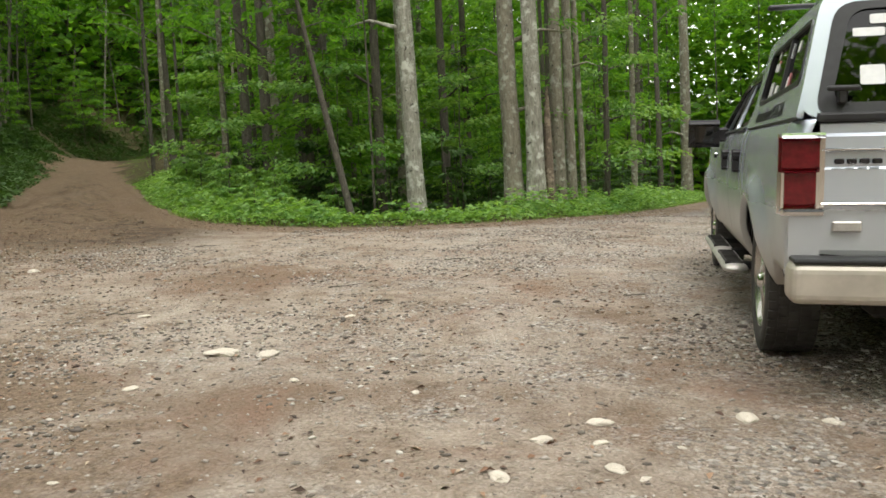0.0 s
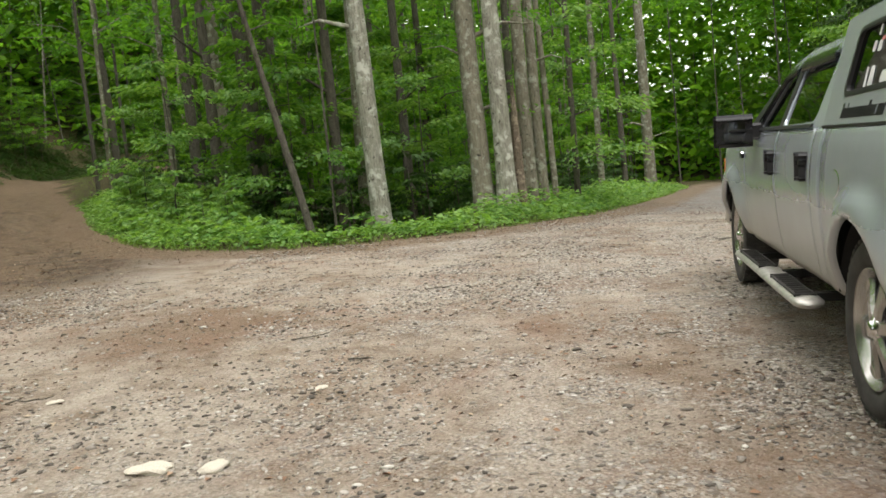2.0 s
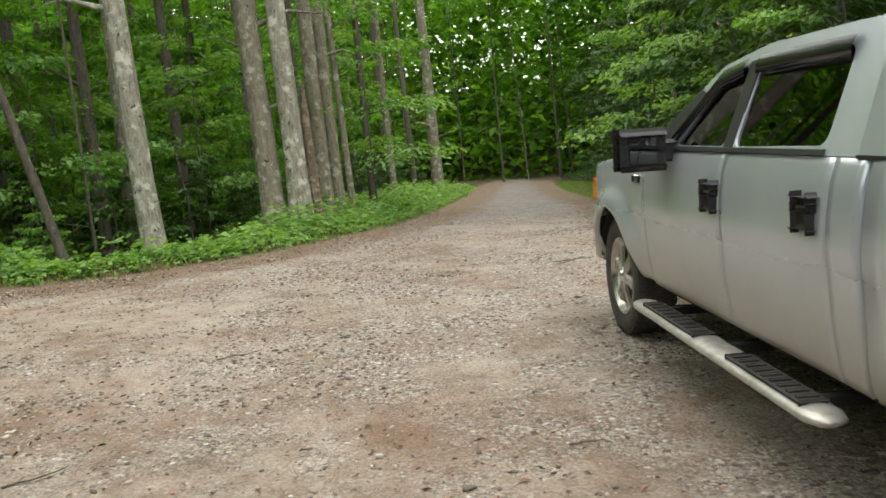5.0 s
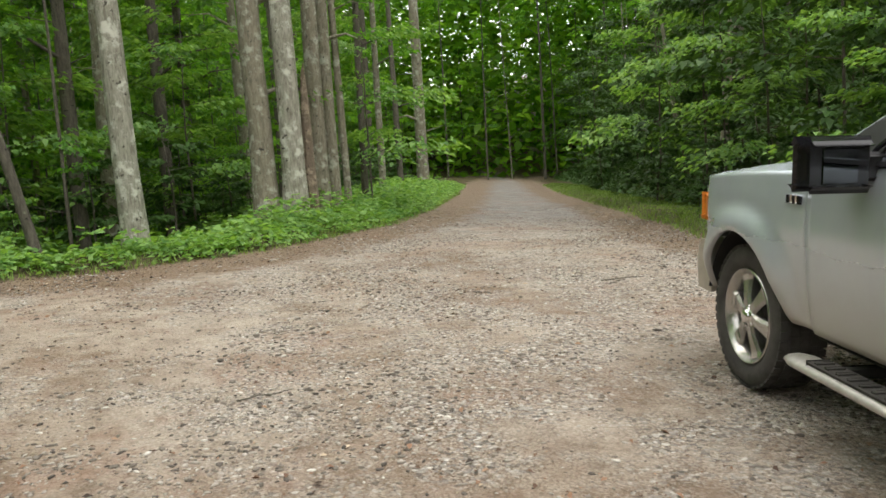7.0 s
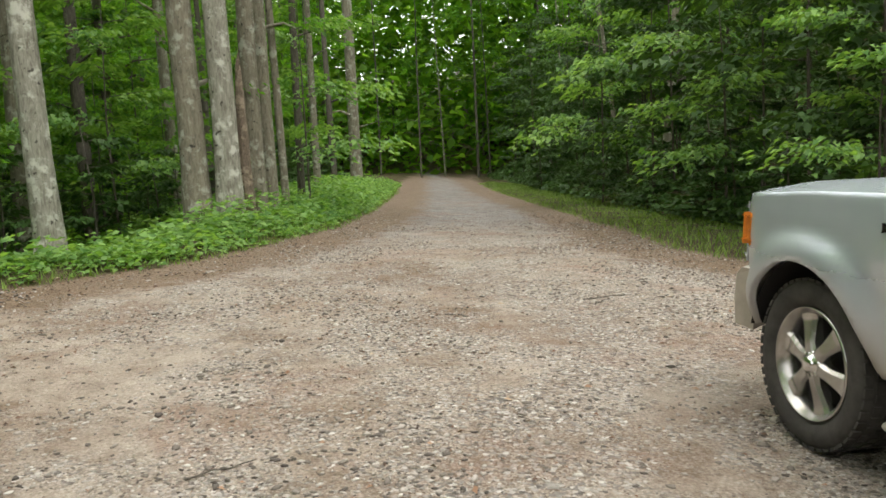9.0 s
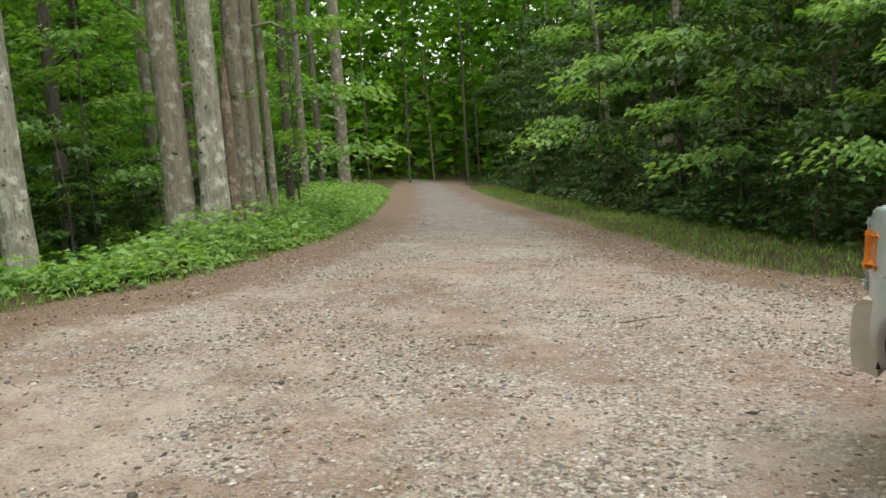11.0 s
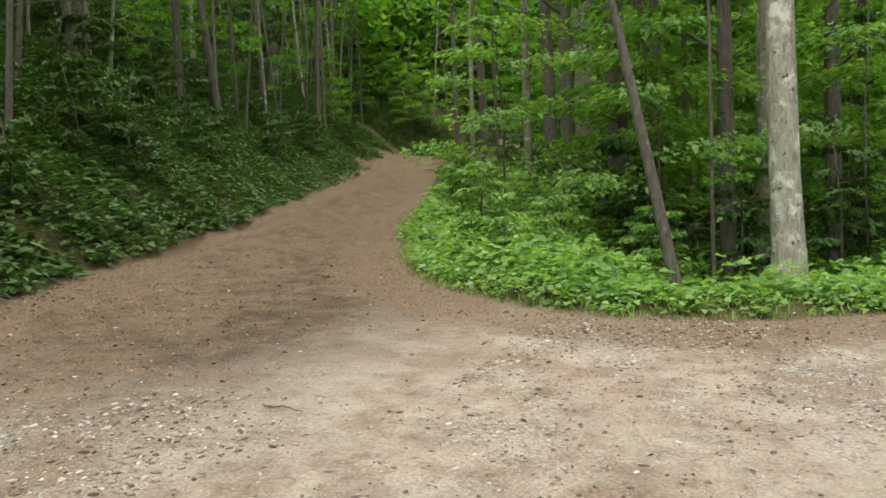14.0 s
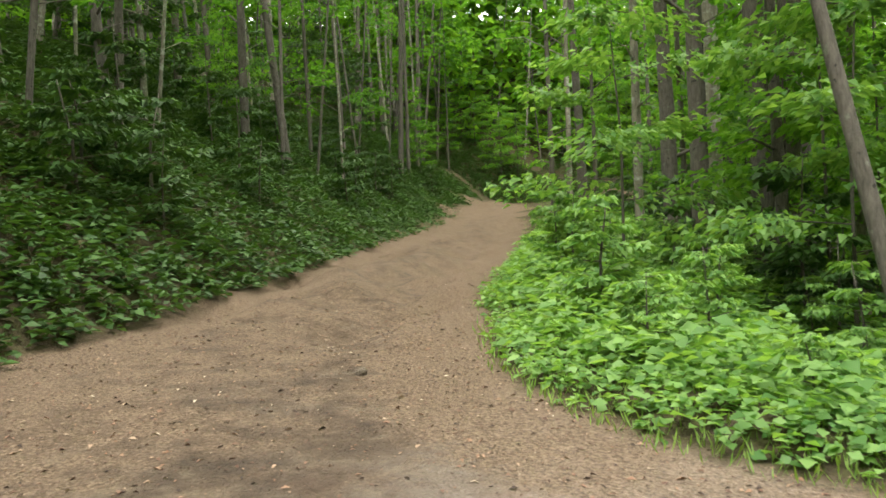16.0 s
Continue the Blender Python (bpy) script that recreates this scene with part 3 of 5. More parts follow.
tagged(new("far_woods", far_woods()), "distant green broadleaf forest closing the view", "forest", kind="stuff")


# ---- the pickup truck ----
def paint_material():
    m, nt, b = material("silver_paint", 0.30, 0.4)
    v = coords(nt)
    base = ramp(nt, noise_tex(nt, v, 2.0, 4), [(0.35, (0.54, 0.60, 0.68)), (0.7, (0.61, 0.67, 0.74))])
    sep = add(nt, "ShaderNodeSeparateXYZ")
    nt.links.new(v, sep.inputs[0])
    low = add(nt, "ShaderNodeMath", operation="MULTIPLY_ADD")
    nt.links.new(noise_tex(nt, v, 3.5, 7, 0.7), low.inputs[0])
    low.inputs[1].default_value = -0.14
    nt.links.new(sep.outputs[2], low.inputs[2])
    dust = ramp(nt, low.outputs[0], [(0.36, (0.8, 0.8, 0.8)), (0.58, (0.5, 0.5, 0.5)), (0.86, (0.05, 0.05, 0.05))])
    nt.links.new(mix(nt, dust, base, (0.36, 0.30, 0.23)), b.inputs["Base Color"])
    nt.links.new(ramp(nt, low.outputs[0], [(0.4, (0.7, 0.7, 0.7)), (0.8, (0.27, 0.27, 0.27))]), b.inputs["Roughness"])
    nt.links.new(ramp(nt, low.outputs[0], [(0.4, (0.05, 0.05, 0.05)), (0.8, (0.55, 0.55, 0.55))]), b.inputs["Metallic"])
    b.inputs["Coat Weight"].default_value = 0.25
    b.inputs["Coat Roughness"].default_value = 0.12
    return m


def window_glass(name, tint):
    m, nt, b = material(name)
    nt.nodes.remove(b)
    tr = add(nt, "ShaderNodeBsdfTransparent")
    tr.inputs[0].default_value = (*tint, 1)
    gl = add(nt, "ShaderNodeBsdfGlossy")
    gl.inputs["Roughness"].default_value = 0.02
    fr = add(nt, "ShaderNodeFresnel")
    fr.inputs[0].default_value = 1.6
    mx = add(nt, "ShaderNodeMixShader")
    nt.links.new(fr.outputs[0], mx.inputs[0])
    nt.links.new(tr.outputs[0], mx.inputs[1])
    nt.links.new(gl.outputs[0], mx.inputs[2])
    nt.links.new(mx.outputs[0], nt.nodes["Material Output"].inputs[0])
    return m


PAINT = paint_material()
GLASS = window_glass("side_glass", (0.30, 0.36, 0.35))
GLASS_DARK = window_glass("tinted_glass", (0.06, 0.07, 0.07))
BLACK = plain("black_plastic", (0.018, 0.018, 0.02), 0.45, 0, 0.25, 20)
BLACK_GLOSS = plain("gloss_black", (0.012, 0.012, 0.014), 0.15, 0, 0.2, 8)
RUBBER = plain("tyre_rubber", (0.045, 0.042, 0.038), 0.85, 0, 0.45, 9, 0.003)
CHASSIS = plain("underbody_black", (0.012, 0.011, 0.010), 0.9, 0, 0.4, 5)
ALLOY = plain("wheel_alloy", (0.46, 0.45, 0.43), 0.24, 0.85, 0.12, 12)
CHROME = plain("chrome", (0.75, 0.75, 0.75), 0.12, 1.0, 0.05, 5)
# reflection of dark woods is put into the pane's near-black colour
MIRROR_DARKENED = plain("mirror_pane_darkened", (0.09, 0.095, 0.10), 0.04, 1.0, 0.02, 5)
STEEL = plain("brushed_step_metal", (0.52, 0.50, 0.47), 0.42, 0.6, 0.2, 18)
BUMPER = plain("dusty_bumper", (0.48, 0.44, 0.38), 0.4, 0.4, 0.2, 5)
LENS_RED = plain("red_lamp_lens", (0.12, 0.006, 0.010), 0.12, 0, 0.25, 30)
AMBER = plain("amber_lens", (0.65, 0.22, 0.03), 0.15, 0, 0.15, 30)
LAMP_CLEAR = plain("clear_lamp_lens", (0.55, 0.57, 0.58), 0.1, 0.4, 0.1, 20)
WHITE = plain("white_sticker", (0.75, 0.76, 0.76), 0.5, 0, 0.08, 30)
PINK = plain("pink_sticker", (0.60, 0.22, 0.22), 0.5, 0, 0.1, 30)
SEAT = plain("grey_seat_cloth", (0.07, 0.07, 0.072), 0.9, 0, 0.2, 30)
TEAL = plain("teal_cloth", (0.05, 0.16, 0.15), 0.8, 0, 0.2, 30)

ARCH, HUB_Z, FRONT = 0.49, 0.40, 3.68


def side_x(y, z):
    x = float(np.interp(z, [0.45, 0.55, 0.72, 0.78, 0.98, 1.15, 1.30, 1.40], [0.90, 0.935, 0.965, 0.972, 0.99, 0.985, 0.97, 0.945]))
    for hub in (0.0, FRONT):
        r = math.hypot(y - hub, z - 0.42)
        x += 0.06 * float(1 - ease(r, 0.52, 0.68)) * float(ease(z, 0.40, 0.75))
    if y > 4.05:
        x -= 0.24 * ((y - 4.05) / 0.5) ** 2
    return x - 0.05 * float(ease(-y, 1.05, 1.25))


def skin(y0, y1, top, bottom, sgn, thick=0.018):
    """A panel of the truck's flank, cut round the wheel arches."""
    ny, nz = max(2, round((y1 - y0) / 0.04)), 24
    bm = bmesh.new()
    grid = []
    for i in range(ny + 1):
        y = y0 + (y1 - y0) * i / ny
        row = []
        for j in range(nz + 1):
            z = bottom(y) + (top(y) - bottom(y)) * j / nz
            row.append((y, z))
        grid.append(row)

    def deep(p):
        return min(math.hypot(p[0] - h, p[1] - 0.43) for h in (0.0, FRONT)) < ARCH
    made = {}

    def vert(i, j):
        if (i, j) not in made:
            y, z = grid[i][j]
            if deep((y, z)):
                h = min((0.0, FRONT), key=lambda q: abs(q - y))
                d = math.hypot(y - h, z - 0.43)
                y, z = h + (y - h) * ARCH / d, 0.43 + (z - 0.43) * ARCH / d
            made[i, j] = bm.verts.new((sgn * side_x(y, z), y, z))
        return made[i, j]
    for i in range(ny):
        for j in range(nz):
            c = [(i, j), (i + 1, j), (i + 1, j + 1), (i, j + 1)]
            if all(deep(grid[a][b]) for a, b in c):
                continue
            f = bm.faces.new([vert(a, b) for a, b in (c if sgn > 0 else c[::-1])])
            f.smooth = True
    bmesh.ops.recalc_face_normals(bm, faces=bm.faces)
    rim = [e for e in bm.edges if e.is_boundary]
    got = bmesh.ops.extrude_edge_only(bm, edges=rim)
    for v in got["geom"]:
        if isinstance(v, bmesh.types.BMVert):
            v.co.x -= sgn * thick * 2
    return bm


def to_mesh(name, bm, mat):
    me = bpy.data.meshes.new(name)
    bmesh.ops.recalc_face_normals(bm, faces=bm.faces)
    bm.to_mesh(me)
    bm.free()
    me.materials.append(mat)
    return me


def box(bm, x0, x1, y0, y1, z0, z1, bevel=0.01, seg=2):
    r = bmesh.ops.create_cube(bm, size=1.0)
    vs = r["verts"]
    for v in vs:
        v.co = ((x0 + x1) / 2 + v.co.x * (x1 - x0), (y0 + y1) / 2 + v.co.y * (y1 - y0), (z0 + z1) / 2 + v.co.z * (z1 - z0))
    if bevel:
        es = list({e for v in vs for e in v.link_edges})
        bmesh.ops.bevel(bm, geom=es, offset=bevel, segments=seg, affect="EDGES", profile=0.5)
    return bm


def boxed(*a, **k):
    return box(bmesh.new(), *a, **k)


def rounded(points, radius, seg=5):
    """A polygon with rounded corners."""
    out, n = [], len(points)
    for i in range(n):
        p, a, b = (Vector(points[(i + q) % n]) for q in (0, -1, 1))
        r = min(radius, (a - p).length * 0.45, (b - p).length * 0.45)
        s, e = p + (a - p).normalized() * r, p + (b - p).normalized() * r
        for k in range(seg + 1):
            t = k / seg
            out.append(tuple(s * (1 - t) ** 2 + p * 2 * t * (1 - t) + e * t * t))
    return out


def plate(outline, holes, place, thick, toward):
    """A flat panel with holes: outlines in 2D, place() maps them into space, with its thickness along toward."""
    bm = bmesh.new()
    edges = []
    for loop in [outline] + holes:
        vs = [bm.verts.new(place(*p)) for p in loop]
        edges += [bm.edges.new((vs[i], vs[(i + 1) % len(vs)])) for i in range(len(vs))]
    bmesh.ops.triangle_fill(bm, use_beauty=True, use_dissolve=False, edges=edges)
    got = bmesh.ops.extrude_face_region(bm, geom=list(bm.faces))
    for v in got["geom"]:
        if isinstance(v, bmesh.types.BMVert):
            v.co += Vector(toward) * thick
    return bm


def loft(rows, closed=False, smooth=True):
    bm = bmesh.new()
    vs = [[bm.verts.new(p) for p in r] for r in rows]
    for a, b in zip(vs, vs[1:]):
        n = len(a)
        for i in range(n if closed else n - 1):
            f = bm.faces.new((a[i], a[(i + 1) % n], b[(i + 1) % n], b[i]))
            f.smooth = smooth
    if closed:
        bm.faces.new(vs[0])
        bm.faces.new(vs[-1][::-1])
    return bm


def lathe(profile, sides, axis_x=True):
    rows = []
    for k in range(sides + 1):
        w = 2 * math.pi * k / sides
        rows.append([(x, r * math.cos(w), r * math.sin(w)) for x, r in profile])
    bm = loft(rows)
    bmesh.ops.remove_doubles(bm, verts=bm.verts, dist=1e-5)
    return bm


def bpart(name, bm, mat, parent, label=""):
    return part(name, to_mesh(name, bm, mat), parent, label)


def build_truck():
    truck = empty("pickup_truck", "dusty silver crew-cab pickup with a matching bed cap, parked on gravel", "truck")
    both = (("l", -1), ("r", 1))

    def belt(y):
        return 1.40

    def sill(y):
        return 0.50

    def wing(y):
        return float(np.interp(y, [2.8, 3.7, 4.25, 4.6], [1.375, 1.31, 1.24, 1.12]))
    for _, s in both:
        door = bpart("door", skin(1.785, 2.86, belt, sill, s), PAINT, truck)
        rear = bpart("door", skin(0.80, 1.775, belt, sill, s), PAINT, truck)
        bpart("cab_corner", skin(0.60, 0.79, belt, sill, s), PAINT, truck)
        bed = bpart("bed_side", skin(-1.235, 0.585, belt, lambda y: 0.50 if y > -0.6 else 0.62, s), PAINT, truck)
        wing_ob = bpart("front_wing", skin(2.87, 4.45, wing, lambda y: 0.52, s), PAINT, truck)
        for y, d in ((1.86, door), (0.93, rear)):
            x = side_x(y, 1.14)
            bm = boxed(s * (x - 0.01), s * (x + 0.012), y - 0.058, y + 0.058, 1.06, 1.215, 0.025, 3)
            bpart("handle_recess", bm, BLACK, d, "black handle surround")
            bm = boxed(s * (x + 0.008), s * (x + 0.027), y - 0.066, y + 0.062, 1.15, 1.178, 0.01, 3)
            bpart("door_handle", bm, BLACK_GLOSS, d, "glossy black pull handle")
        # crease line along the lower doors
        if s < 0:
            x = side_x(0.36, 1.06)
            ring = []
            for k in range(29):
                w = 2 * math.pi * k / 28
                y, z = 0.40 + 0.085 * math.cos(w), 1.06 + 0.085 * math.sin(w)
                ring.append([(s * (side_x(y, z) + 0.002), y, z), (s * (side_x(y, z) + 0.004), 0.40 + 0.080 * math.cos(w), 1.06 + 0.080 * math.sin(w))])
            bpart("fuel_door", loft(ring), CHROME, bed, "round fuel flap rim")
        # badges are plain raised shapes
        x = side_x(3.05, 1.16)
        for k in range(5):
            y = 3.16 - 0.047 * k
            bpart("badge", boxed(s * (side_x(y, 1.17) - 0.004), s * (side_x(y, 1.17) + 0.008), y - 0.02, y + 0.02, 1.15, 1.19 + 0.008 * (k % 2), 0.006, 1), CHROME if k % 2 else BLACK_GLOSS, wing_ob)
        # arch liner, dark inside the wheel opening
        for hub in (0.0, FRONT):
            rows = []
            for k in range(19):
                w = math.pi * (k / 18 * 0.88 + 0.06)
                rows.append([(s * 0.955, hub + 0.50 * math.cos(w), 0.43 + 0.50 * math.sin(w)), (s * 0.52, hub + 0.50 * math.cos(w), 0.43 + 0.50 * math.sin(w))])
            bpart("wheel_liner", loft(rows), CHASSIS, truck, "black wheel-arch liner")

        # greenhouse side with two window openings
        def gh(y, z):
            return (s * (0.945 - (z - 1.40) * 0.40), y, z)
        fw = rounded([(2.44, 1.43), (2.09, 1.785), (1.87, 1.82), (1.835, 1.43)], 0.05)
        rw = rounded([(1.735, 1.43), (1.765, 1.825), (0.95, 1.82), (0.90, 1.44)], 0.06)
        outline = rounded([(2.90, 1.404), (2.16, 1.84), (1.75, 1.905), (1.0, 1.91), (0.66, 1.88), (0.60, 1.404)], 0.03)
        cabside = bpart("cab_side", plate(outline, [fw, rw], gh, 0.03, (-s, 0, 0)), PAINT, truck)

        def gi(y, z):
            p = gh(y, z)
            return (p[0] - s * 0.012, y, z)
        bpart("window", plate(fw, [], gi, 0.006, (-s, 0, 0)), GLASS, cabside, "front side window")
        bpart("window", plate(rw, [], gi, 0.006, (-s, 0, 0)), GLASS_DARK, cabside, "tinted rear side window")

        def go(y, z):
            p = gh(y, z)
            return (p[0] + s * 0.004, y, z)
        bpart("door_pillar", plate([(1.83, 1.42), (1.868, 1.835), (1.765, 1.84), (1.735, 1.42)], [], go, 0.008, (-s, 0, 0)), BLACK, cabside, "black door pillar")
        bpart("window_seal", plate([(2.72, 1.408), (2.72, 1.428), (0.88, 1.428), (0.88, 1.408)], [], go, 0.014, (s, 0, 0)), BLACK, cabside, "black window seal")
        for line in ([(2.46, 1.50), (2.12, 1.80), (1.87, 1.84)], [(1.76, 1.845), (0.94, 1.845)]):
            rows = [[(gh(y, z)[0] + s * 0.012, y, z + 0.012), (gh(y, z)[0] + s * 0.045, y, z - 0.03), (gh(y, z)[0] + s * 0.045, y, z - 0.075), (gh(y, z)[0] + s * 0.03, y, z - 0.07)] for y, z in line]
            bpart("rain_visor", loft(rows), BLACK_GLOSS, cabside, "smoked black rain visor")
        # mirror
        mir = bpart("mirror", boxed(s * 1.04, s * 1.21, 2.40, 2.53, 1.31, 1.50, 0.04, 3), BLACK_GLOSS, truck, "black wing mirror")
        bpart("mirror_arm", boxed(s * 0.94, s * 1.08, 2.42, 2.50, 1.35, 1.45, 0.02, 2), BLACK, mir)
        bpart("mirror_glass", boxed(s * 1.055, s * 1.195, 2.392, 2.40, 1.325, 1.485, 0.003, 1), MIRROR_DARKENED, mir, "mirror pane")
        bpart("mirror_sail", plate([(2.84, 1.405), (2.44, 1.405), (2.40, 1.50), (2.22, 1.71), (2.30, 1.73)], [], go, 0.02, (s, 0, 0)), BLACK, mir)

        # running board
        rows = []
        for y, q in ((0.70, 0.2), (0.73, 0.75), (0.80, 1), (1.2, 1), (2.0, 1), (2.8, 1), (2.88, 0.75), (2.92, 0.2)):
            rows.append([(s * (1.00 + 0.085 * q * math.cos(w)), y, 0.375 + 0.036 * q * math.sin(w)) for w in np.linspace(0, 2 * math.pi, 14, endpoint=False)])
        step = bpart("running_board", loft(rows, True), STEEL, truck, "brushed metal side step")
        for y0, y1 in ((0.85, 1.55), (1.95, 2.68)):
            pad = boxed(s * 0.955, s * 1.055, y0, y1, 0.396, 0.418, 0.008, 2)
            for k in range(9):
                y = y0 + 0.05 + (y1 - y0 - 0.1) * k / 8
                box(pad, s * 0.965, s * 1.045, y - 0.010, y + 0.010, 0.415, 0.426, 0.003, 1)
            bpart("tread_pad", pad, RUBBER, step, "ribbed black rubber pad")
        for y in (0.95, 1.8, 2.6):
            bpart("bracket", boxed(s * 0.70, s * 0.98, y - 0.03, y + 0.03, 0.36, 0.40, 0.005, 1), CHASSIS, step)

        # bed cap side
        def cp(y, z):
            return (s * (0.945 - (z - 1.40) * 0.22), y, z)
        hole = rounded([(0.53, 1.545), (0.47, 1.875), (-0.90, 1.90), (-1.02, 1.575)], 0.06)
        cap = bpart("cap_side", plate(rounded([(0.66, 1.405), (0.60, 1.955), (-1.03, 1.985), (-1.22, 1.405)], 0.04), [hole], cp, 0.03, (-s, 0, 0)), PAINT, truck, "silver bed-cap side")
        inner = rounded([(0.50, 1.57), (0.445, 1.855), (-0.885, 1.88), (-0.985, 1.60)], 0.05)

        def ci(y, z):
            p = cp(y, z)
            return (p[0] + s * 0.006, y, z)
        bpart("window_frame", plate(hole, [inner], ci, 0.03, (-s, 0, 0)), BLACK, cap, "black window frame")

        def cg(y, z):
            p = cp(y, z)
            return (p[0] - s * 0.012, y, z)
        bpart("window", plate(inner, [], cg, 0.006, (-s, 0, 0)), GLASS_DARK, cap, "tinted sliding cap window")
        bpart("window_bar", plate([(-0.30, 1.575), (-0.27, 1.875), (-0.31, 1.875), (-0.34, 1.575)], [], ci, 0.02, (-s, 0, 0)), BLACK, cap)
        bpart("cap_lip", plate([(0.66, 1.398), (0.66, 1.412), (-1.235, 1.412), (-1.235, 1.398)], [], lambda y, z: (s * 0.950, y, z), 0.012, (-s, 0, 0)), BLACK, cap, "dark seam under the cap")
        # lettering: a web address as slanted strokes, then the number
        if s < 0:
            def tx(yy, zz):
                p = cp(yy, zz)
                return (p[0] + s * 0.001, yy, zz)

            def stroke(y, z0, w, hi):
                bpart("lettering", plate([(y, z0), (y - hi * 0.2, z0 + hi), (y - hi * 0.2 - w, z0 + hi), (y - w, z0)], [], tx, 0.002, (s, 0, 0)), BLACK, cap, "dark lettering stroke")
            y = 0.50
            for k in range(22):
                hi = 0.072 if k in (0, 1, 3, 14, 15) else 0.050
                if k == 18:
                    stroke(y, 1.440, 0.008, 0.010)
                    y -= 0.015
                    continue
                stroke(y, 1.440, 0.007, hi)
                if k not in (0, 4, 11, 14):
                    stroke(y - 0.017, 1.440, 0.007, 0.050)
                    stroke(y - 0.010 - 0.008 * (k % 2), 1.440 + (0.042 if k % 2 else 0.0), 0.012, 0.008)
                    y -= 0.034
                else:
                    y -= 0.018
            words = bpy.data.curves.new("number", "FONT")
            words.body, words.size, words.shear, words.extrude = "423-721-5278", 0.105, 0.2, 0.001
            holder = bpy.data.objects.new("number", words)
            scene.collection.objects.link(holder)
            bpy.context.view_layer.update()
            me = bpy.data.meshes.new_from_object(holder.evaluated_get(bpy.context.evaluated_depsgraph_get()))
            bpy.data.objects.remove(holder)
            me.materials.clear()
            me.materials.append(BLACK)
            wide = max(v.co.x for v in me.vertices)
            for v in me.vertices:
                p = cp(y - 0.02 - v.co.x / wide * 0.44, 1.440 + v.co.y)
                v.co = (p[0] + s * (0.002 + v.co.z), p[1], p[2])
            part("lettering", me, cap, "dark telephone number")
        # stickers inside the cap window
        for y, z, w, h, mat in ((0.25, 1.62, 0.035, 0.10, WHITE), (0.17, 1.62, 0.07, 0.10, WHITE), (-0.02, 1.61, 0.11, 0.055, WHITE), (-0.22, 1.62, 0.06, 0.07, WHITE), (0.22, 1.76, 0.05, 0.05, WHITE),
                                (0.14, 1.755, 0.06, 0.05, WHITE), (0.11, 1.785, 0.05, 0.018, PINK), (0.18, 1.83, 0.03, 0.05, WHITE), (-0.42, 1.62, 0.05, 0.07, WHITE), (-0.48, 1.63, 0.05, 0.08, PINK),
                                (-0.33, 1.80, 0.03, 0.08, WHITE), (-0.55, 1.80, 0.07, 0.06, WHITE)):
            if s < 0:
                def st(yy, zz):
                    p = cp(yy, zz)
                    return (p[0] - s * 0.010, yy, zz)
                shape = rounded([(y - w / 2, z - h / 2), (y + w / 2, z - h / 2), (y + w / 2 - 0.012, z + h / 2), (y - w / 2 + 0.008, z + h / 2)], 0.02, 3)
                bpart("sticker", plate(shape, [], st, 0.003, (s, 0, 0)), mat, cap, "small decal on the glass")
        # tail lamp
        bm = bmesh.new()
        box(bm, s * 0.855, s * 0.972, -1.258, -1.10, 0.92, 1.295, 0.03, 3)
        lamp = bpart("tail_lamp", bm, CHROME, truck, "tail lamp with a chrome rim")
        for z0, z1, inset in ((1.125, 1.278, 0.0), (0.938, 1.098, 0.012)):
            bpart("lens", boxed(s * (0.872 + inset), s * (0.976 - inset), -1.266, -1.13, z0, z1, 0.025, 3), LENS_RED, lamp, "red lens")
        bpart("rear_corner", boxed(s * 0.855, s * 0.945, -1.245, -1.12, 0.64, 0.915, 0.02, 2), PAINT, truck)
        # head lamp
        bm = boxed(s * 0.58, s * 0.86, 4.20, 4.37, 0.86, 1.13, 0.04, 3)
        head = bpart("head_lamp", bm, LAMP_CLEAR, truck)
        x = side_x(4.26, 1.0)
        bpart("marker", boxed(s * (x - 0.10), s * (x + 0.006), 4.19, 4.26, 0.95, 1.09, 0.025, 3), AMBER, head, "amber side marker")

    # cab roof, windscreen, bonnet, cap roof
    rows = []
    for y, z, w in ((2.16, 1.835, 0.765), (1.95, 1.88, 0.755), (1.75, 1.903, 0.745), (1.0, 1.908, 0.742), (0.66, 1.878, 0.752), (0.60, 1.84, 0.765)):
        rows.append([(w * k, y, z + 0.055 * (1 - abs(k) ** 3)) for k in np.linspace(-1, 1, 15)])
    bpart("cab_roof", loft(rows), PAINT, truck)
    rows = []
    for t in np.linspace(0, 1, 6):
        w = 0.93 + (0.755 - 0.93) * t
        rows.append([(w * k, 2.92 - 0.76 * t + 0.10 * (1 - k * k), 1.385 + 0.47 * t + 0.02 * t * (1 - k * k)) for k in np.linspace(-1, 1, 13)])
    bpart("windscreen", loft(rows), GLASS, truck, "windscreen glass")
    rows = []
    for y in np.linspace(2.90, 4.47, 14):
        w, z = side_x(y, wing(y)), wing(y)
        drop = 0.10 * float(ease(y, 4.25, 4.5))
        rows.append([(w * k, y + 0.06 * (1 - k * k) * float(ease(y, 4.0, 4.4)), z + 0.055 * (1 - abs(k) ** 6) + 0.02 * float(ease(abs(k), 0.35, 0.5)) * float(1 - ease(abs(k), 0.62, 0.8)) - drop * (1 - abs(k) ** 4) * 0.2) for k in np.linspace(-1, 1, 25)])
    bpart("bonnet", loft(rows), PAINT, truck)
    bpart("cowl", boxed(-0.92, 0.92, 2.80, 2.96, 1.33, 1.39, 0.01, 1), BLACK, truck, "black cowl below the windscreen")
    rows = []
    for y, z, w in ((0.61, 1.94, 0.825), (0.52, 1.965, 0.822), (-0.9, 1.985, 0.818), (-1.04, 1.975, 0.82)):
        rows.append([(w * k, y, z + 0.075 * (1 - abs(k) ** 3)) for k in np.linspace(-1, 1, 15)])
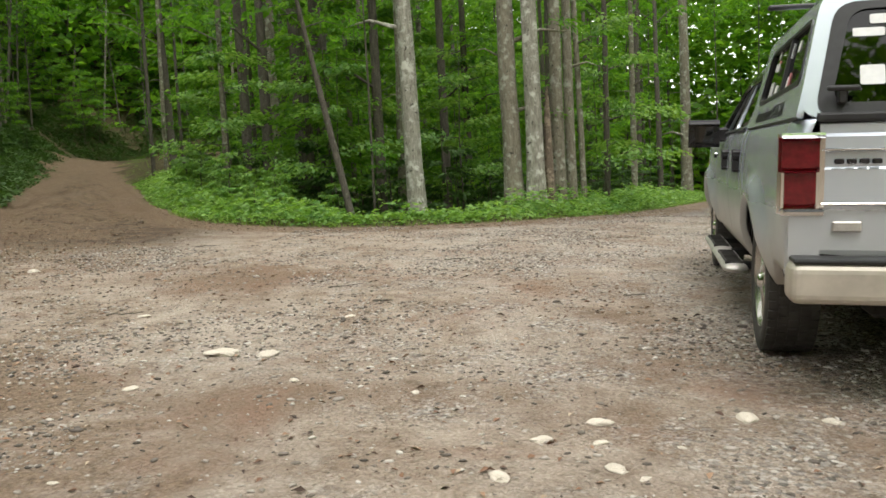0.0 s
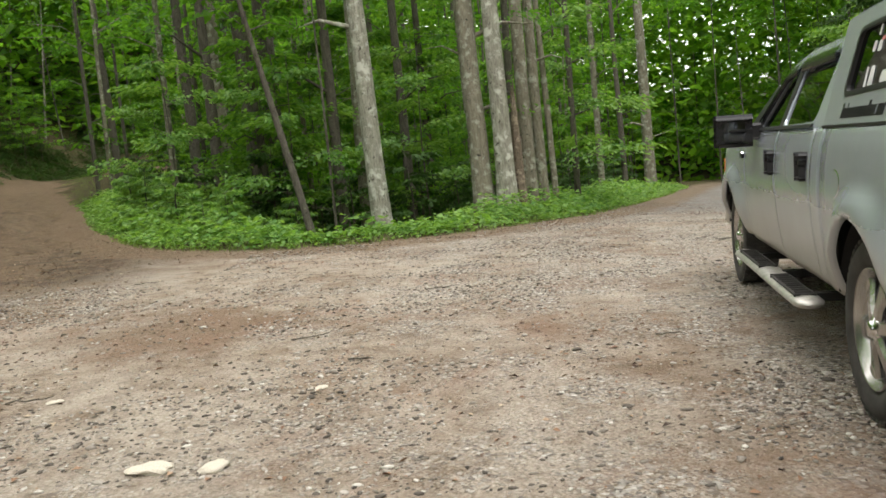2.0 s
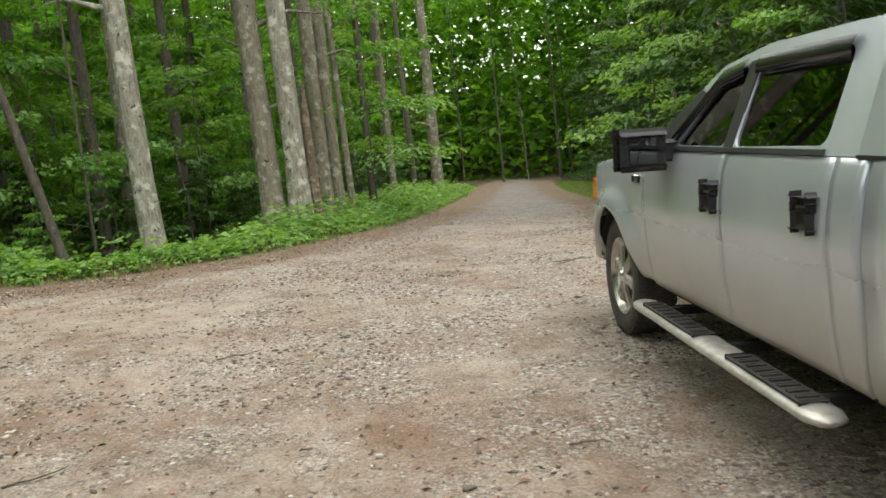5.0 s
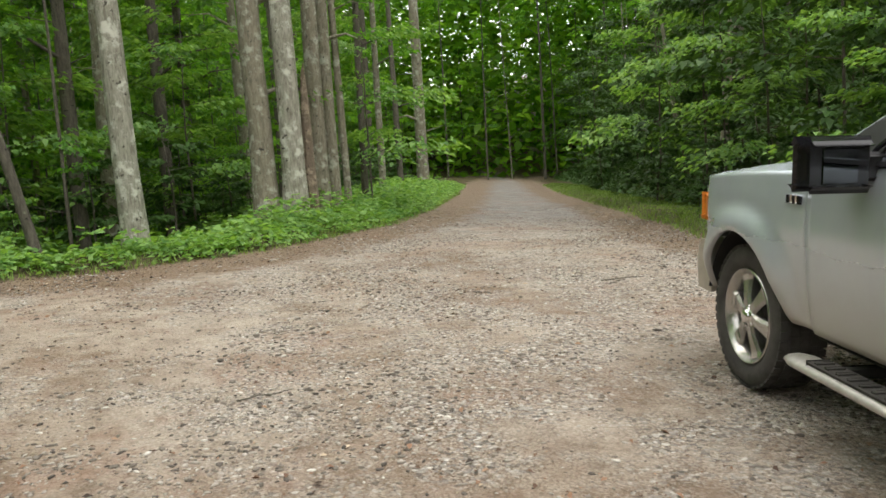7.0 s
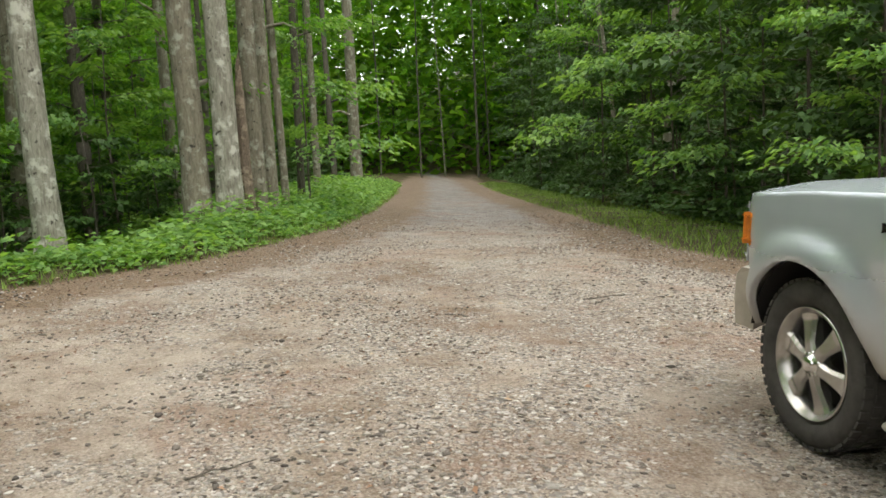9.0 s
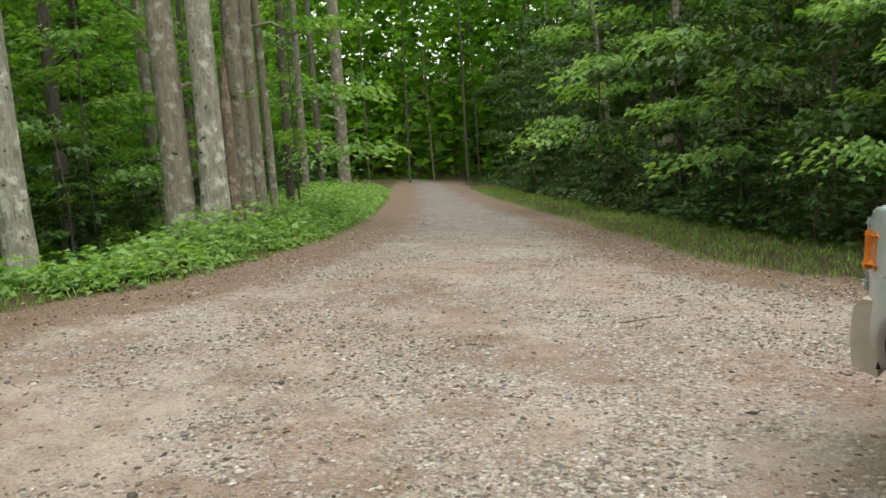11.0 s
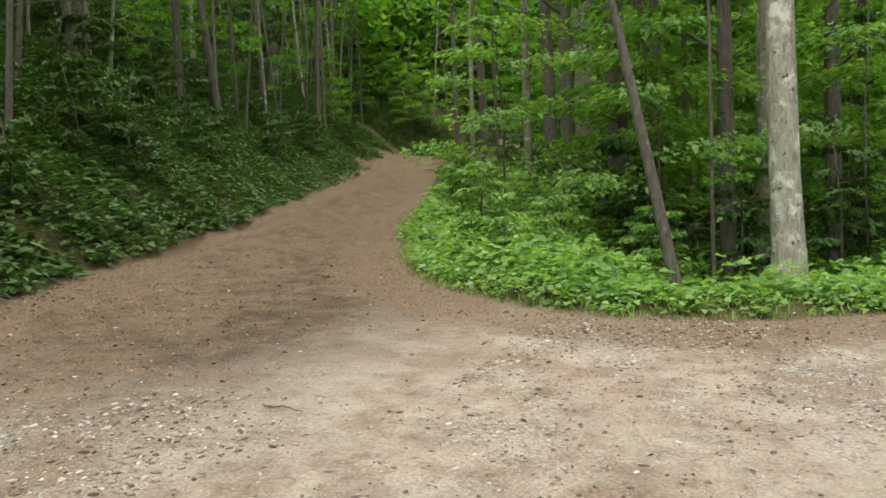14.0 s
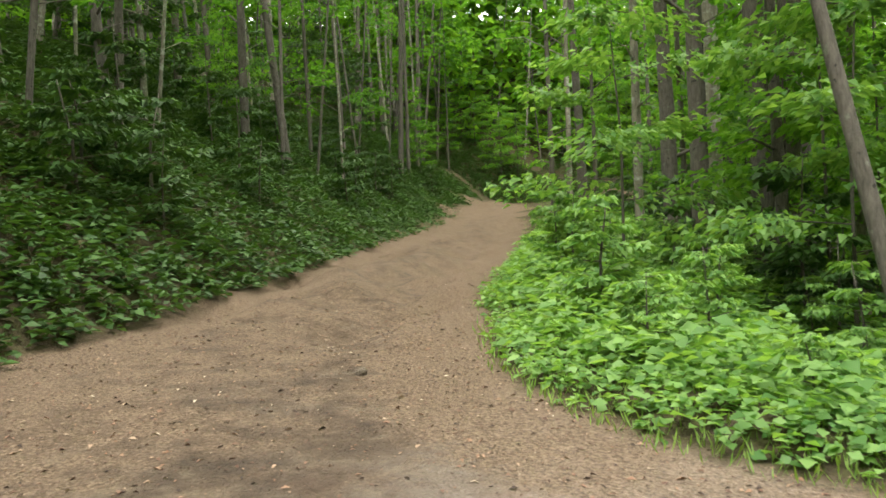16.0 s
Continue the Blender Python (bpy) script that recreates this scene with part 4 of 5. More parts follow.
    bpart("cap_roof", loft(rows), PAINT, truck)
    bpart("cap_front", plate([(-0.93, 1.41), (0.93, 1.41), (0.82, 1.95), (-0.82, 1.95)], [], lambda x, z: (x, 0.655 - (z - 1.405) * 0.10, z), 0.02, (0, -1, 0)), PAINT, truck)

    def back(x, z):
        return (x, -1.225 + (z - 1.405) * 0.33, z)
    lid = rounded([(-0.87, 1.41), (0.87, 1.41), (0.77, 1.95), (-0.77, 1.95)], 0.10)
    pane = rounded([(-0.80, 1.475), (0.80, 1.475), (0.71, 1.91), (-0.71, 1.91)], 0.08)
    rearcap = bpart("cap_rear", plate(rounded([(-0.94, 1.405), (0.94, 1.405), (0.82, 2.02), (-0.82, 2.02)], 0.12), [lid], back, 0.03, (0, 1, 0)), PAINT, truck)
    hatch = bpart("hatch_frame", plate(lid, [pane], lambda x, z: (x, back(x, z)[1] - 0.008, z), 0.03, (0, 1, 0)), BLACK, truck, "black rear hatch frame")
    bpart("hatch_glass", plate(pane, [], lambda x, z: (x, back(x, z)[1] + 0.008, z), 0.006, (0, 1, 0)), GLASS_DARK, hatch, "dark rear hatch glass")
    for x in (-0.76, 0.76):
        h = bpart("hatch_handle", boxed(x - 0.065, x + 0.065, -1.275, -1.245, 1.525, 1.55, 0.01, 2), BLACK, hatch, "black T-shaped latch")
        bpart("latch_stem", boxed(x - 0.018, x + 0.018, -1.26, -1.19, 1.47, 1.54, 0.006, 1), BLACK, h)
    bpart("hatch_sill", boxed(-0.86, 0.86, -1.262, -1.215, 1.385, 1.43, 0.012, 2), BLACK, hatch)
    for x, z, w, h, mat in ((-0.63, 1.60, 0.10, 0.09, WHITE), (-0.64, 1.80, 0.13, 0.04, WHITE), (-0.56, 1.86, 0.15, 0.045, WHITE), (-0.30, 1.78, 0.07, 0.12, WHITE), (0.2, 1.72, 0.16, 0.10, WHITE)):
        shape = rounded([(x - w / 2, z - h / 2), (x + w / 2, z - h / 2), (x + w / 2, z + h / 2), (x - w / 2, z + h / 2)], 0.05 if h > 0.09 else 0.01, 5)
        bpart("sticker", plate(shape, [], lambda a, b: (a, back(a, b)[1] + 0.004, b), 0.003, (0, -1, 0)), mat, hatch, "small decal on the glass")

    # tailgate
    gate_rows = []
    for z, y in ((0.70, -1.235), (0.74, -1.25), (0.93, -1.25), (0.945, -1.262), (1.115, -1.262), (1.13, -1.25), (1.215, -1.25), (1.235, -1.268), (1.30, -1.268), (1.32, -1.25), (1.37, -1.25), (1.385, -1.235)):
        gate_rows.append([(0.845 * k, y + 0.012 * k * k, z) for k in np.linspace(-1, 1, 9)])
    gate = bpart("tailgate", loft(gate_rows, smooth=False), PAINT, truck)
    bpart("gate_core", boxed(-0.845, 0.845, -1.232, -1.19, 0.68, 1.39, 0.004, 1), CHASSIS, gate)
    for z in (1.225, 0.938):
        bpart("trim_strip", boxed(-0.84, 0.84, -1.272, -1.255, z - 0.006, z + 0.006, 0.003, 1), CHROME, gate, "bright trim line")
    for k in range(4):
        x = -0.77 + 0.05 * k
        bpart("badge", boxed(x - 0.02, x + 0.02, -1.277, -1.26, 1.145, 1.175, 0.005, 1), BLACK_GLOSS, gate)
    bpart("gate_plate", boxed(-0.79, -0.67, -1.268, -1.245, 0.82, 0.865, 0.006, 1), STEEL, gate, "small metal badge plate")
    bm = boxed(-0.975, 0.975, -1.43, -1.20, 0.52, 0.70, 0.045, 4)
    bump_ob = bpart("rear_bumper", bm, BUMPER, truck, "dusty bright rear bumper")
    bpart("step_pad", boxed(-0.96, 0.96, -1.425, -1.24, 0.695, 0.718, 0.01, 2), BLACK, bump_ob, "black bumper step pad")
    bpart("bumper_sensor", lathe([(0, 0.0), (0.0, 0.022), (0.01, 0.024)], 14), BLACK, bump_ob).matrix_basis = pose(-0.62, -1.434, 0.60, 0, 0, -90)
    # front bumper and grille
    rows = []
    for k in np.linspace(-1, 1, 21):
        y = 4.60 - 0.30 * abs(k) ** 3.5
        x = 0.965 * k
        rows.append([(x, y - 0.02, 0.80), (x, y + 0.04, 0.76), (x, y + 0.06, 0.64), (x, y + 0.03, 0.50), (x * 0.97, y - 0.12, 0.48), (x * 0.97, y - 0.12, 0.80)])
    bpart("front_bumper", loft(rows, True), BUMPER, truck, "bright front bumper")
    bpart("grille", boxed(-0.68, 0.68, 4.36, 4.50, 0.80, 1.12, 0.03, 2), CHROME, truck)
    # body core, frame and cabin
    bm = boxed(-0.60, 0.60, -1.15, 4.30, 0.42, 0.72, 0.02, 1)
    box(bm, -0.88, 0.88, 0.62, 2.95, 0.46, 0.60, 0.01, 1)
    box(bm, -0.90, 0.90, -1.19, 0.57, 0.92, 0.96, 0.01, 1)
    box(bm, -0.62, 0.62, 2.95, 4.25, 0.7, 1.15, 0.02, 1)
    box(bm, -0.90, 0.90, 2.85, 2.90, 0.6, 1.34, 0.01, 1)
    box(bm, -0.90, 0.90, 0.60, 0.63, 0.6, 1.42, 0.01, 1)
    bpart("chassis", bm, CHASSIS, truck, "black underbody")
    for y in (0.0, FRONT):
        bm = lathe([(-0.72, 0.05), (0.72, 0.05)], 10)
        box(bm, -0.15, 0.15, -0.13, 0.13, -0.13, 0.13, 0.05, 2)
        bpart("axle", bm, CHASSIS, truck).matrix_basis = pose(0, y, HUB_Z)
    for x in (-0.40, 0.40):
        for y in (1.95, 1.0):
            bm = boxed(x - 0.25, x + 0.25, y - 0.05, y + 0.45, 0.72, 0.92, 0.05, 3)
            box(bm, x - 0.25, x + 0.25, y - 0.16, y - 0.02, 0.85, 1.42, 0.05, 3)
            box(bm, x - 0.13, x + 0.13, y - 0.16, y - 0.06, 1.44, 1.62, 0.04, 3)
            bpart("seat", bm, SEAT, truck, "grey cloth seat")
    dash = bpart("dashboard", boxed(-0.86, 0.86, 2.50, 2.84, 1.05, 1.36, 0.06, 3), BLACK, truck)
    bpart("dash_cloth", boxed(-0.75, -0.25, 2.45, 2.70, 1.365, 1.40, 0.015, 2), TEAL, dash, "teal cloth on the dashboard")
    # roof bar over the cap
    bar = bpart("roof_bar", boxed(-0.94, 0.94, -0.03, 0.03, 2.085, 2.115, 0.012, 2), BLACK, truck, "black roof-rack bar")
    for x in (-0.66, 0.66):
        bpart("bar_foot", boxed(x - 0.06, x + 0.06, -0.05, 0.05, 1.99, 2.09, 0.015, 2), BLACK, bar)

    # settle the body to its true proportions over the wheels
    done = set()
    for ob in truck.children_recursive:
        me = ob.data
        if me.name in done or ob.name.startswith(("axle", "bumper_sensor")):
            continue
        done.add(me.name)
        co = np.empty(len(me.vertices) * 3, np.float32)
        me.vertices.foreach_get("co", co)
        co = co.reshape(-1, 3)
        co[:, 1] = np.interp(co[:, 1], [-1.43, -0.6, 0.52, 0.60, 1.78, 2.86, 3.15, 4.2, 4.6, 4.8], [-1.22, -0.55, 0.52, 0.74, 1.87, 3.03, 3.17, 4.2, 4.52, 4.68])
        co[:, 2] = np.interp(co[:, 2], [0, 0.55, 1.0, 1.40, 1.91, 2.12], [0, 0.50, 0.96, 1.265, 1.745, 1.93])
        me.vertices.foreach_set("co", co.ravel())
        me.update()

    # wheels
    tyre_prof = [(-0.10, 0.262), (-0.128, 0.285), (-0.138, 0.325), (-0.134, 0.365), (-0.115, 0.388), (-0.085, 0.395), (0.085, 0.395), (0.115, 0.388), (0.134, 0.365), (0.138, 0.325), (0.128, 0.285), (0.10, 0.262)]
    tyre_bm = lathe(tyre_prof, 64)
    tread_bm = bmesh.new()
    for k in range(46):
        w = 2 * math.pi * k / 46
        for x, off, wid in ((-0.108, 0.0, 0.038), (-0.055, 0.5, 0.040), (0.0, 0.0, 0.044), (0.055, 0.5, 0.040), (0.108, 0.0, 0.038)):
            b2 = bmesh.new()
            box(b2, x - wid / 2, x + wid / 2, -0.019, 0.019, 0.384, 0.402 if abs(x) < 0.1 else 0.397, 0)
            bmesh.ops.rotate(b2, verts=b2.verts, matrix=Matrix.Rotation(w + off * 2 * math.pi / 46, 3, "X"))
            tmp = bpy.data.meshes.new("t")
            b2.to_mesh(tmp)
            b2.free()
            tread_bm.from_mesh(tmp)
            bpy.data.meshes.remove(tmp)
    rim_bm = lathe([(-0.10, 0.20), (0.05, 0.215), (0.105, 0.235), (0.122, 0.258), (0.128, 0.262), (0.110, 0.266), (-0.10, 0.268)], 48)
    spoke_bm = loft([[(top, -a * wide, r), (top + 0.016, -b * wide, r), (top + 0.016, b * wide, r), (top, a * wide, r), (0.05, a * wide * 0.8, r), (0.05, -a * wide * 0.8, r)]
                     for r, top, wide, a, b in ((0.04, 0.104, 0.040, 1, 0.6), (0.10, 0.100, 0.034, 1, 0.6), (0.15, 0.092, 0.041, 1, 0.62), (0.20, 0.084, 0.051, 1, 0.66), (0.242, 0.088, 0.060, 1, 0.7))], True, False)
    cap_bm = lathe([(0.14, 0.0), (0.14, 0.030), (0.132, 0.038), (0.122, 0.040), (0.118, 0.062), (0.10, 0.068)], 24)
    drum_bm = lathe([(0.0, 0.0), (0.0, 0.20), (-0.06, 0.205)], 24)
    nut_bm = lathe([(0.135, 0.0), (0.135, 0.010), (0.11, 0.011)], 6)
    meshes = {n: to_mesh(n, b, m) for n, b, m in (("tyre", tyre_bm, RUBBER), ("tread", tread_bm, RUBBER), ("rim", rim_bm, ALLOY), ("spoke", spoke_bm, ALLOY), ("hub_cap", cap_bm, CHROME), ("brake_drum", drum_bm, CHASSIS), ("wheel_nut", nut_bm, CHROME))}
    for s in (-1, 1):
        for y in (0.0, FRONT):
            wheel = part("wheel", meshes["rim"], truck, "six-spoke alloy wheel with a muddy tyre")
            wheel.matrix_basis = pose(s * 0.825, y, HUB_Z, 17 if y else 40, 0, 180 if s < 0 else 0)
            for n in ("tyre", "tread", "hub_cap", "brake_drum"):
                part(n, meshes[n], wheel)
            for k in range(6):
                part("spoke", meshes["spoke"], wheel).matrix_basis = Matrix.Rotation(k * math.pi / 3, 4, "X")
                part("wheel_nut", meshes["wheel_nut"], wheel).matrix_basis = Matrix.Rotation((k + 0.5) * math.pi / 3, 4, "X") @ Matrix.Translation((-0.015, 0, 0.055))
    return truck


truck = build_truck()
ahead = Vector((0.2415, 0.9575, 0.0))
up = Vector((0.034, -0.0366, 1)).normalized()
ahead = (ahead - up * ahead.dot(up)).normalized()
right = ahead.cross(up)
rear_hub = Vector((1.77, 4.77, 0.0))
rear_hub.z = float(height(1.77, 4.77)) + 0.005
base = rear_hub + right * 0.955
truck.matrix_world = Matrix.Translation(base) @ Matrix((right, ahead, up)).transposed().to_4x4()


# ---- low plants along the verges ----
def low_plants(name, spots, leaf, mat, tall, count, size, seed, lift=0.0, flat=0.35):
    """Broad-leaved herbs: leaves in tiers on short stems at each spot."""
    r = np.random.default_rng(seed)
    sx, sy = np.repeat(spots[:, 0], count), np.repeat(spots[:, 1], count)
    ht = np.repeat(r.uniform(0.35, 1.0, len(spots)) * tall, count) * r.uniform(0.25, 1.0, len(sx))
    ht = ht * (0.45 + 0.75 * (0.5 + 0.5 * np.sin(1.9 * sx + 0.7 * sy) * np.sin(1.3 * sy - 0.8 * sx + 1)))
    n = len(sx)
    a = r.uniform(0, 2 * math.pi, n)
    out = r.uniform(0.02, 0.6, n) * tall * 0.7
    c = np.stack([sx + np.cos(a) * out, sy + np.sin(a) * out, 0 * sx], 1)
    c[:, 2] = height(c[:, 0], c[:, 1]) + ht + lift
    al = np.stack([np.cos(a), np.sin(a), r.uniform(-0.35, 0.35, n)], 1)
    nm = np.stack([r.normal(0, flat, n), r.normal(0, flat, n), np.ones(n)], 1)
    ob = new(name, quads(name, leaves(c, al, nm, r.uniform(0.6, 1.4, n) * size, leaf, 0.1), mat))
    return ob


def spots_in(count, seed, box, keep):
    r = np.random.default_rng(seed)
    p = np.stack([r.uniform(box[0], box[1], count), r.uniform(box[2], box[3], count)], 1)
    return p[keep(*verge(p[:, 0], p[:, 1]), p[:, 0], p[:, 1], r.uniform(0, 1, count))]


tagged(low_plants("verge_plants", spots_in(150000, 31, (-14, 14, 13.5, 44), lambda i, l, e, x, y, u: (i > 0.04 + 0.4 * u) & (i < 3.6) & (u < 0.34 * np.exp(-np.maximum(y - 24, 0) / 14))), 0.75, LEAF_PLANT, 0.20, 9, 0.085, 41),
       "bright green broad-leaved herbs along the gravel edge", "plants", kind="stuff")
tagged(low_plants("broad_leaves", spots_in(9000, 39, (-12, 10, 14.5, 30), lambda i, l, e, x, y, u: (i > 0.35) & (i < 3.5) & (u < 0.3)), 0.85, LEAF_PLANT, 0.30, 5, 0.12, 46),
       "large pale-green leaves among the verge herbs", "plants", kind="stuff")
tagged(low_plants("tall_herbs", spots_in(26000, 32, (-12, 10, 14.5, 36), lambda i, l, e, x, y, u: (i > 0.6) & (i < 5) & (u < np.where(x < -2.2, 0.42, np.where(x > 0.8, 0.12, 0.02)))), 0.7, LEAF_PLANT, 0.6, 14, 0.13, 42),
       "tall leafy weeds behind the verge", "plants", kind="stuff")
tagged(low_plants("forest_floor_plants", spots_in(90000, 33, (-24, 30, 17, 62), lambda i, l, e, x, y, u: (i > 3.2) & (u < 0.25)), 0.7, LEAF_LOW, 0.5, 7, 0.17, 43),
       "green ground plants on the shaded forest floor", "plants", kind="stuff")
# bank and slope herbs: their shade is painted in through the darker green
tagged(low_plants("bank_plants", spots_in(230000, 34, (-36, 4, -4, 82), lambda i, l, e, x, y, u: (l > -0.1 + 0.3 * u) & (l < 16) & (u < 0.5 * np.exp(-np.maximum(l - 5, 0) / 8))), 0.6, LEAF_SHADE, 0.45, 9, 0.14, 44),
       "dense ferns and leaves on the steep bank, green darkened for shade", "plants", kind="stuff")
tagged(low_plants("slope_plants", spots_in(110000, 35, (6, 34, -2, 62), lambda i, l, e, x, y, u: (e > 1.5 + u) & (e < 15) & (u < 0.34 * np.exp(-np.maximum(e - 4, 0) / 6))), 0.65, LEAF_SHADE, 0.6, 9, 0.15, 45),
       "leaves covering the slope beside the road, green darkened for shade", "plants", kind="stuff")


def grass_mesh(name, spots, tall, seed):
    r = np.random.default_rng(seed)
    n = len(spots)
    c = np.stack([spots[:, 0], spots[:, 1], height(spots[:, 0], spots[:, 1]) - 0.01], 1)
    a = r.uniform(0, 2 * math.pi, n)
    al = np.stack([np.cos(a) * 0.5, np.sin(a) * 0.5, r.uniform(0.5, 1.2, n)], 1)
    nm = np.stack([np.cos(a), np.sin(a), -0.3 * np.ones(n)], 1)
    return quads(name, leaves(c, al, nm, r.uniform(0.4, 1.2, n) * tall, 0.11, 0.02), GRASS)


tagged(new("verge_grass", grass_mesh("verge_grass", np.concatenate([
    spots_in(260000, 36, (-9, 12, 14, 34), lambda i, l, e, x, y, u: (i > -0.12 + 0.3 * u) & (i < 1.3) & (u < 0.45)),
    spots_in(260000, 37, (6.5, 20, 6, 44), lambda i, l, e, x, y, u: (e > -0.15 + 0.35 * u) & (e < 2.4) & (u < 0.5)),
    spots_in(60000, 38, (-30, -10, 24, 60), lambda i, l, e, x, y, u: ((l > -0.1) & (l < 1.4) | (i > -0.1) & (i < 1.6)) & (u < 0.6) & (y > 28))]), 0.12, 51)),
    "short yellow-green grass fringe beside the gravel", "grass", kind="stuff")


# ---- loose stones ----
def stone_shapes(r, n_shapes=6):
    shapes = []
    for _ in range(n_shapes):
        bm = bmesh.new()
        bmesh.ops.create_icosphere(bm, subdivisions=1, radius=1)
        v = np.array([q.co[:] for q in bm.verts])
        f = np.array([[q.index for q in p.verts] for p in bm.faces])
        bm.free()
        v *= 1 + r.uniform(-0.42, 0.42, (len(v), 1))
        shapes.append((v * (1.15, r.uniform(0.5, 0.85), r.uniform(0.24, 0.44)), f))
    return shapes


def stone_material(name, stops):
    m, nt, b = material(name, 0.85)
    g = add(nt, "ShaderNodeNewGeometry").outputs["Random Per Island"]
    col = ramp(nt, g, stops)
    n = ramp(nt, noise_tex(nt, coords(nt), 60, 5), [(0.3, (0.75, 0.73, 0.70)), (0.7, (1, 1, 1))])
    nt.links.new(mix(nt, 1.0, col, n, "MULTIPLY"), b.inputs["Base Color"])
    return m


GRAVEL = stone_material("gravel_stone", [(0.0, (0.06, 0.05, 0.042)), (0.38, (0.19, 0.165, 0.14)), (0.6, (0.36, 0.325, 0.285)), (0.88, (0.46, 0.425, 0.38)), (1.0, (0.64, 0.61, 0.56))])
PALE = plain("pale_rock", (0.55, 0.50, 0.42), 0.85, 0, 0.2, 14, 0.004)


def gravel(name, count, seed, lo, hi):
    r = np.random.default_rng(seed)
    shapes = stone_shapes(r)
    x = r.uniform(-8, 11, count)
    y = 1.0 + 25 * r.beta(1.1, 2.2, count)
    isl, lef, rig = verge(x, y)
    cover = np.sin(0.9 * x + 0.5 * y) * np.sin(1.1 * y - 0.6 * x + 1) + 0.7 * np.sin(2.3 * x - 1.1 * y + 0.4) * np.sin(1.9 * y + 0.8 * x) + 0.5 * np.sin(5.1 * x + 2.2 * y) * np.sin(4.3 * y - 1.7 * x)
    cover = ease(cover, -0.3, 0.9)
    keep = (np.maximum(np.maximum(isl, lef), rig) < 0.05) & (r.uniform(0, 1, count) < 0.10 + 0.90 * cover ** 1.4 * (0.75 + 0.25 * ease(x + 0.12 * y, -1, 3.5)))
    keep &= (x > -2.5) | (y < 11.5)
    x, y = x[keep], y[keep]
    z = height(x, y) + wrinkle(x, y)
    s = lo + (hi - lo) * r.beta(1, 5, len(x))
    a = r.uniform(0, 6.28, len(x))
    vs, fs, k = [], [], 0
    pick = r.integers(0, len(shapes), len(x))
    for q, (v, f) in enumerate(shapes):
        m = np.where(pick == q)[0]
        ca, sa = np.cos(a[m])[:, None], np.sin(a[m])[:, None]
        vx = x[m][:, None] + s[m][:, None] * (v[:, 0] * ca - v[:, 1] * sa)
        vy = y[m][:, None] + s[m][:, None] * (v[:, 0] * sa + v[:, 1] * ca)
        vz = z[m][:, None] + s[m][:, None] * (v[:, 2] + 0.12)
        vs.append(np.stack([vx, vy, vz], -1).reshape(-1, 3))
        fs.append((f[None] + (np.arange(len(m)) * len(v))[:, None, None]).reshape(-1, 3) + k)
        k += len(m) * len(v)
    vs, fs = np.concatenate(vs), np.concatenate(fs)
    me = bpy.data.meshes.new(name)
    me.vertices.add(len(vs))
    me.vertices.foreach_set("co", vs.astype(np.float32).ravel())
    me.loops.add(fs.size)
    me.loops.foreach_set("vertex_index", fs.astype(np.int32).ravel())
    me.polygons.add(len(fs))
    me.polygons.foreach_set("loop_start", np.arange(0, fs.size, 3, dtype=np.int32))
    me.materials.append(GRAVEL)
    me.update(calc_edges=True)
    return new(name, me)


tagged(gravel("gravel", 300000, 61, 0.005, 0.036), "loose grey and buff gravel on packed soil", "gravel", kind="stuff")


def litter():
    """Bark chips, dead leaves and needles, thin and curled, lying on the gravel."""
    r = np.random.default_rng(66)
    n = 110000
    x, y = r.uniform(-9, 10, n), 0.6 + 25 * r.beta(1.0, 1.7, n)
    wild = np.maximum.reduce(verge(x, y))
    heap = 0.5 + 0.5 * np.sin(1.3 * x + 0.4 * y + 1) * np.sin(0.8 * y - 0.7 * x)
    chance = np.maximum.reduce([0.25 * heap ** 2 + 0.06, 0.8 * ease(wild, -2.2, -0.1), 0.7 * np.exp(-((x + 3.2) / 1.6) ** 2 - ((y - 3.5) / 1.6) ** 2), 0.5 * ease(-x - 0.1 * y, 1, 4)])
    keep = (wild < 0.25) & (r.uniform(0, 1, n) < chance)
    x, y = x[keep], y[keep]
    n = len(x)
    c = np.stack([x, y, height(x, y) + wrinkle(x, y) + 0.008], 1)
    a = r.uniform(0, 6.28, n)
    al = np.stack([np.cos(a), np.sin(a), r.normal(0, 0.12, n)], 1)
    nm = np.stack([r.normal(0, 0.3, n), r.normal(0, 0.3, n), np.ones(n)], 1)
    return quads("leaf_litter", leaves(c, al, nm, 0.015 + 0.06 * r.beta(1, 3.5, n), 0.5, 0.12), LITTER)


LITTER = stone_material("dead_leaf", [(0.0, (0.035, 0.022, 0.015)), (0.35, (0.12, 0.065, 0.04)), (0.7, (0.27, 0.15, 0.09)), (0.92, (0.38, 0.26, 0.17)), (1.0, (0.55, 0.46, 0.34))])
tagged(new("leaf_litter", litter()), "rust-brown bark chips and dead leaves strewn on gravel", "leaf litter", kind="stuff")


def rock(x, y, size, flat, seed, label, mat):
    r = np.random.default_rng(seed)
    bm = bmesh.new()
    bmesh.ops.create_icosphere(bm, subdivisions=3, radius=1)
    for v in bm.verts:
        n = noise.noise(v.co * 1.3 + Vector((seed, 0, 0))) * 0.35 + noise.noise(v.co * 3.5 + Vector((0, seed, 0))) * 0.12
        v.co *= 1 + n
        v.co.z *= flat
        v.co.y *= 0.65
    for f in bm.faces:
        f.smooth = seed % 2 == 0
    ob = new("rock", to_mesh("rock", bm, mat))
    ob.matrix_world = pose(x, y, float(height(x, y) + wrinkle(x, y)) + size * flat * 0.3, 0, 0, float(r.uniform(0, 360))) @ Matrix.Scale(size, 4)
    tagged(ob, label, "rock", "loose rocks on the gravel")


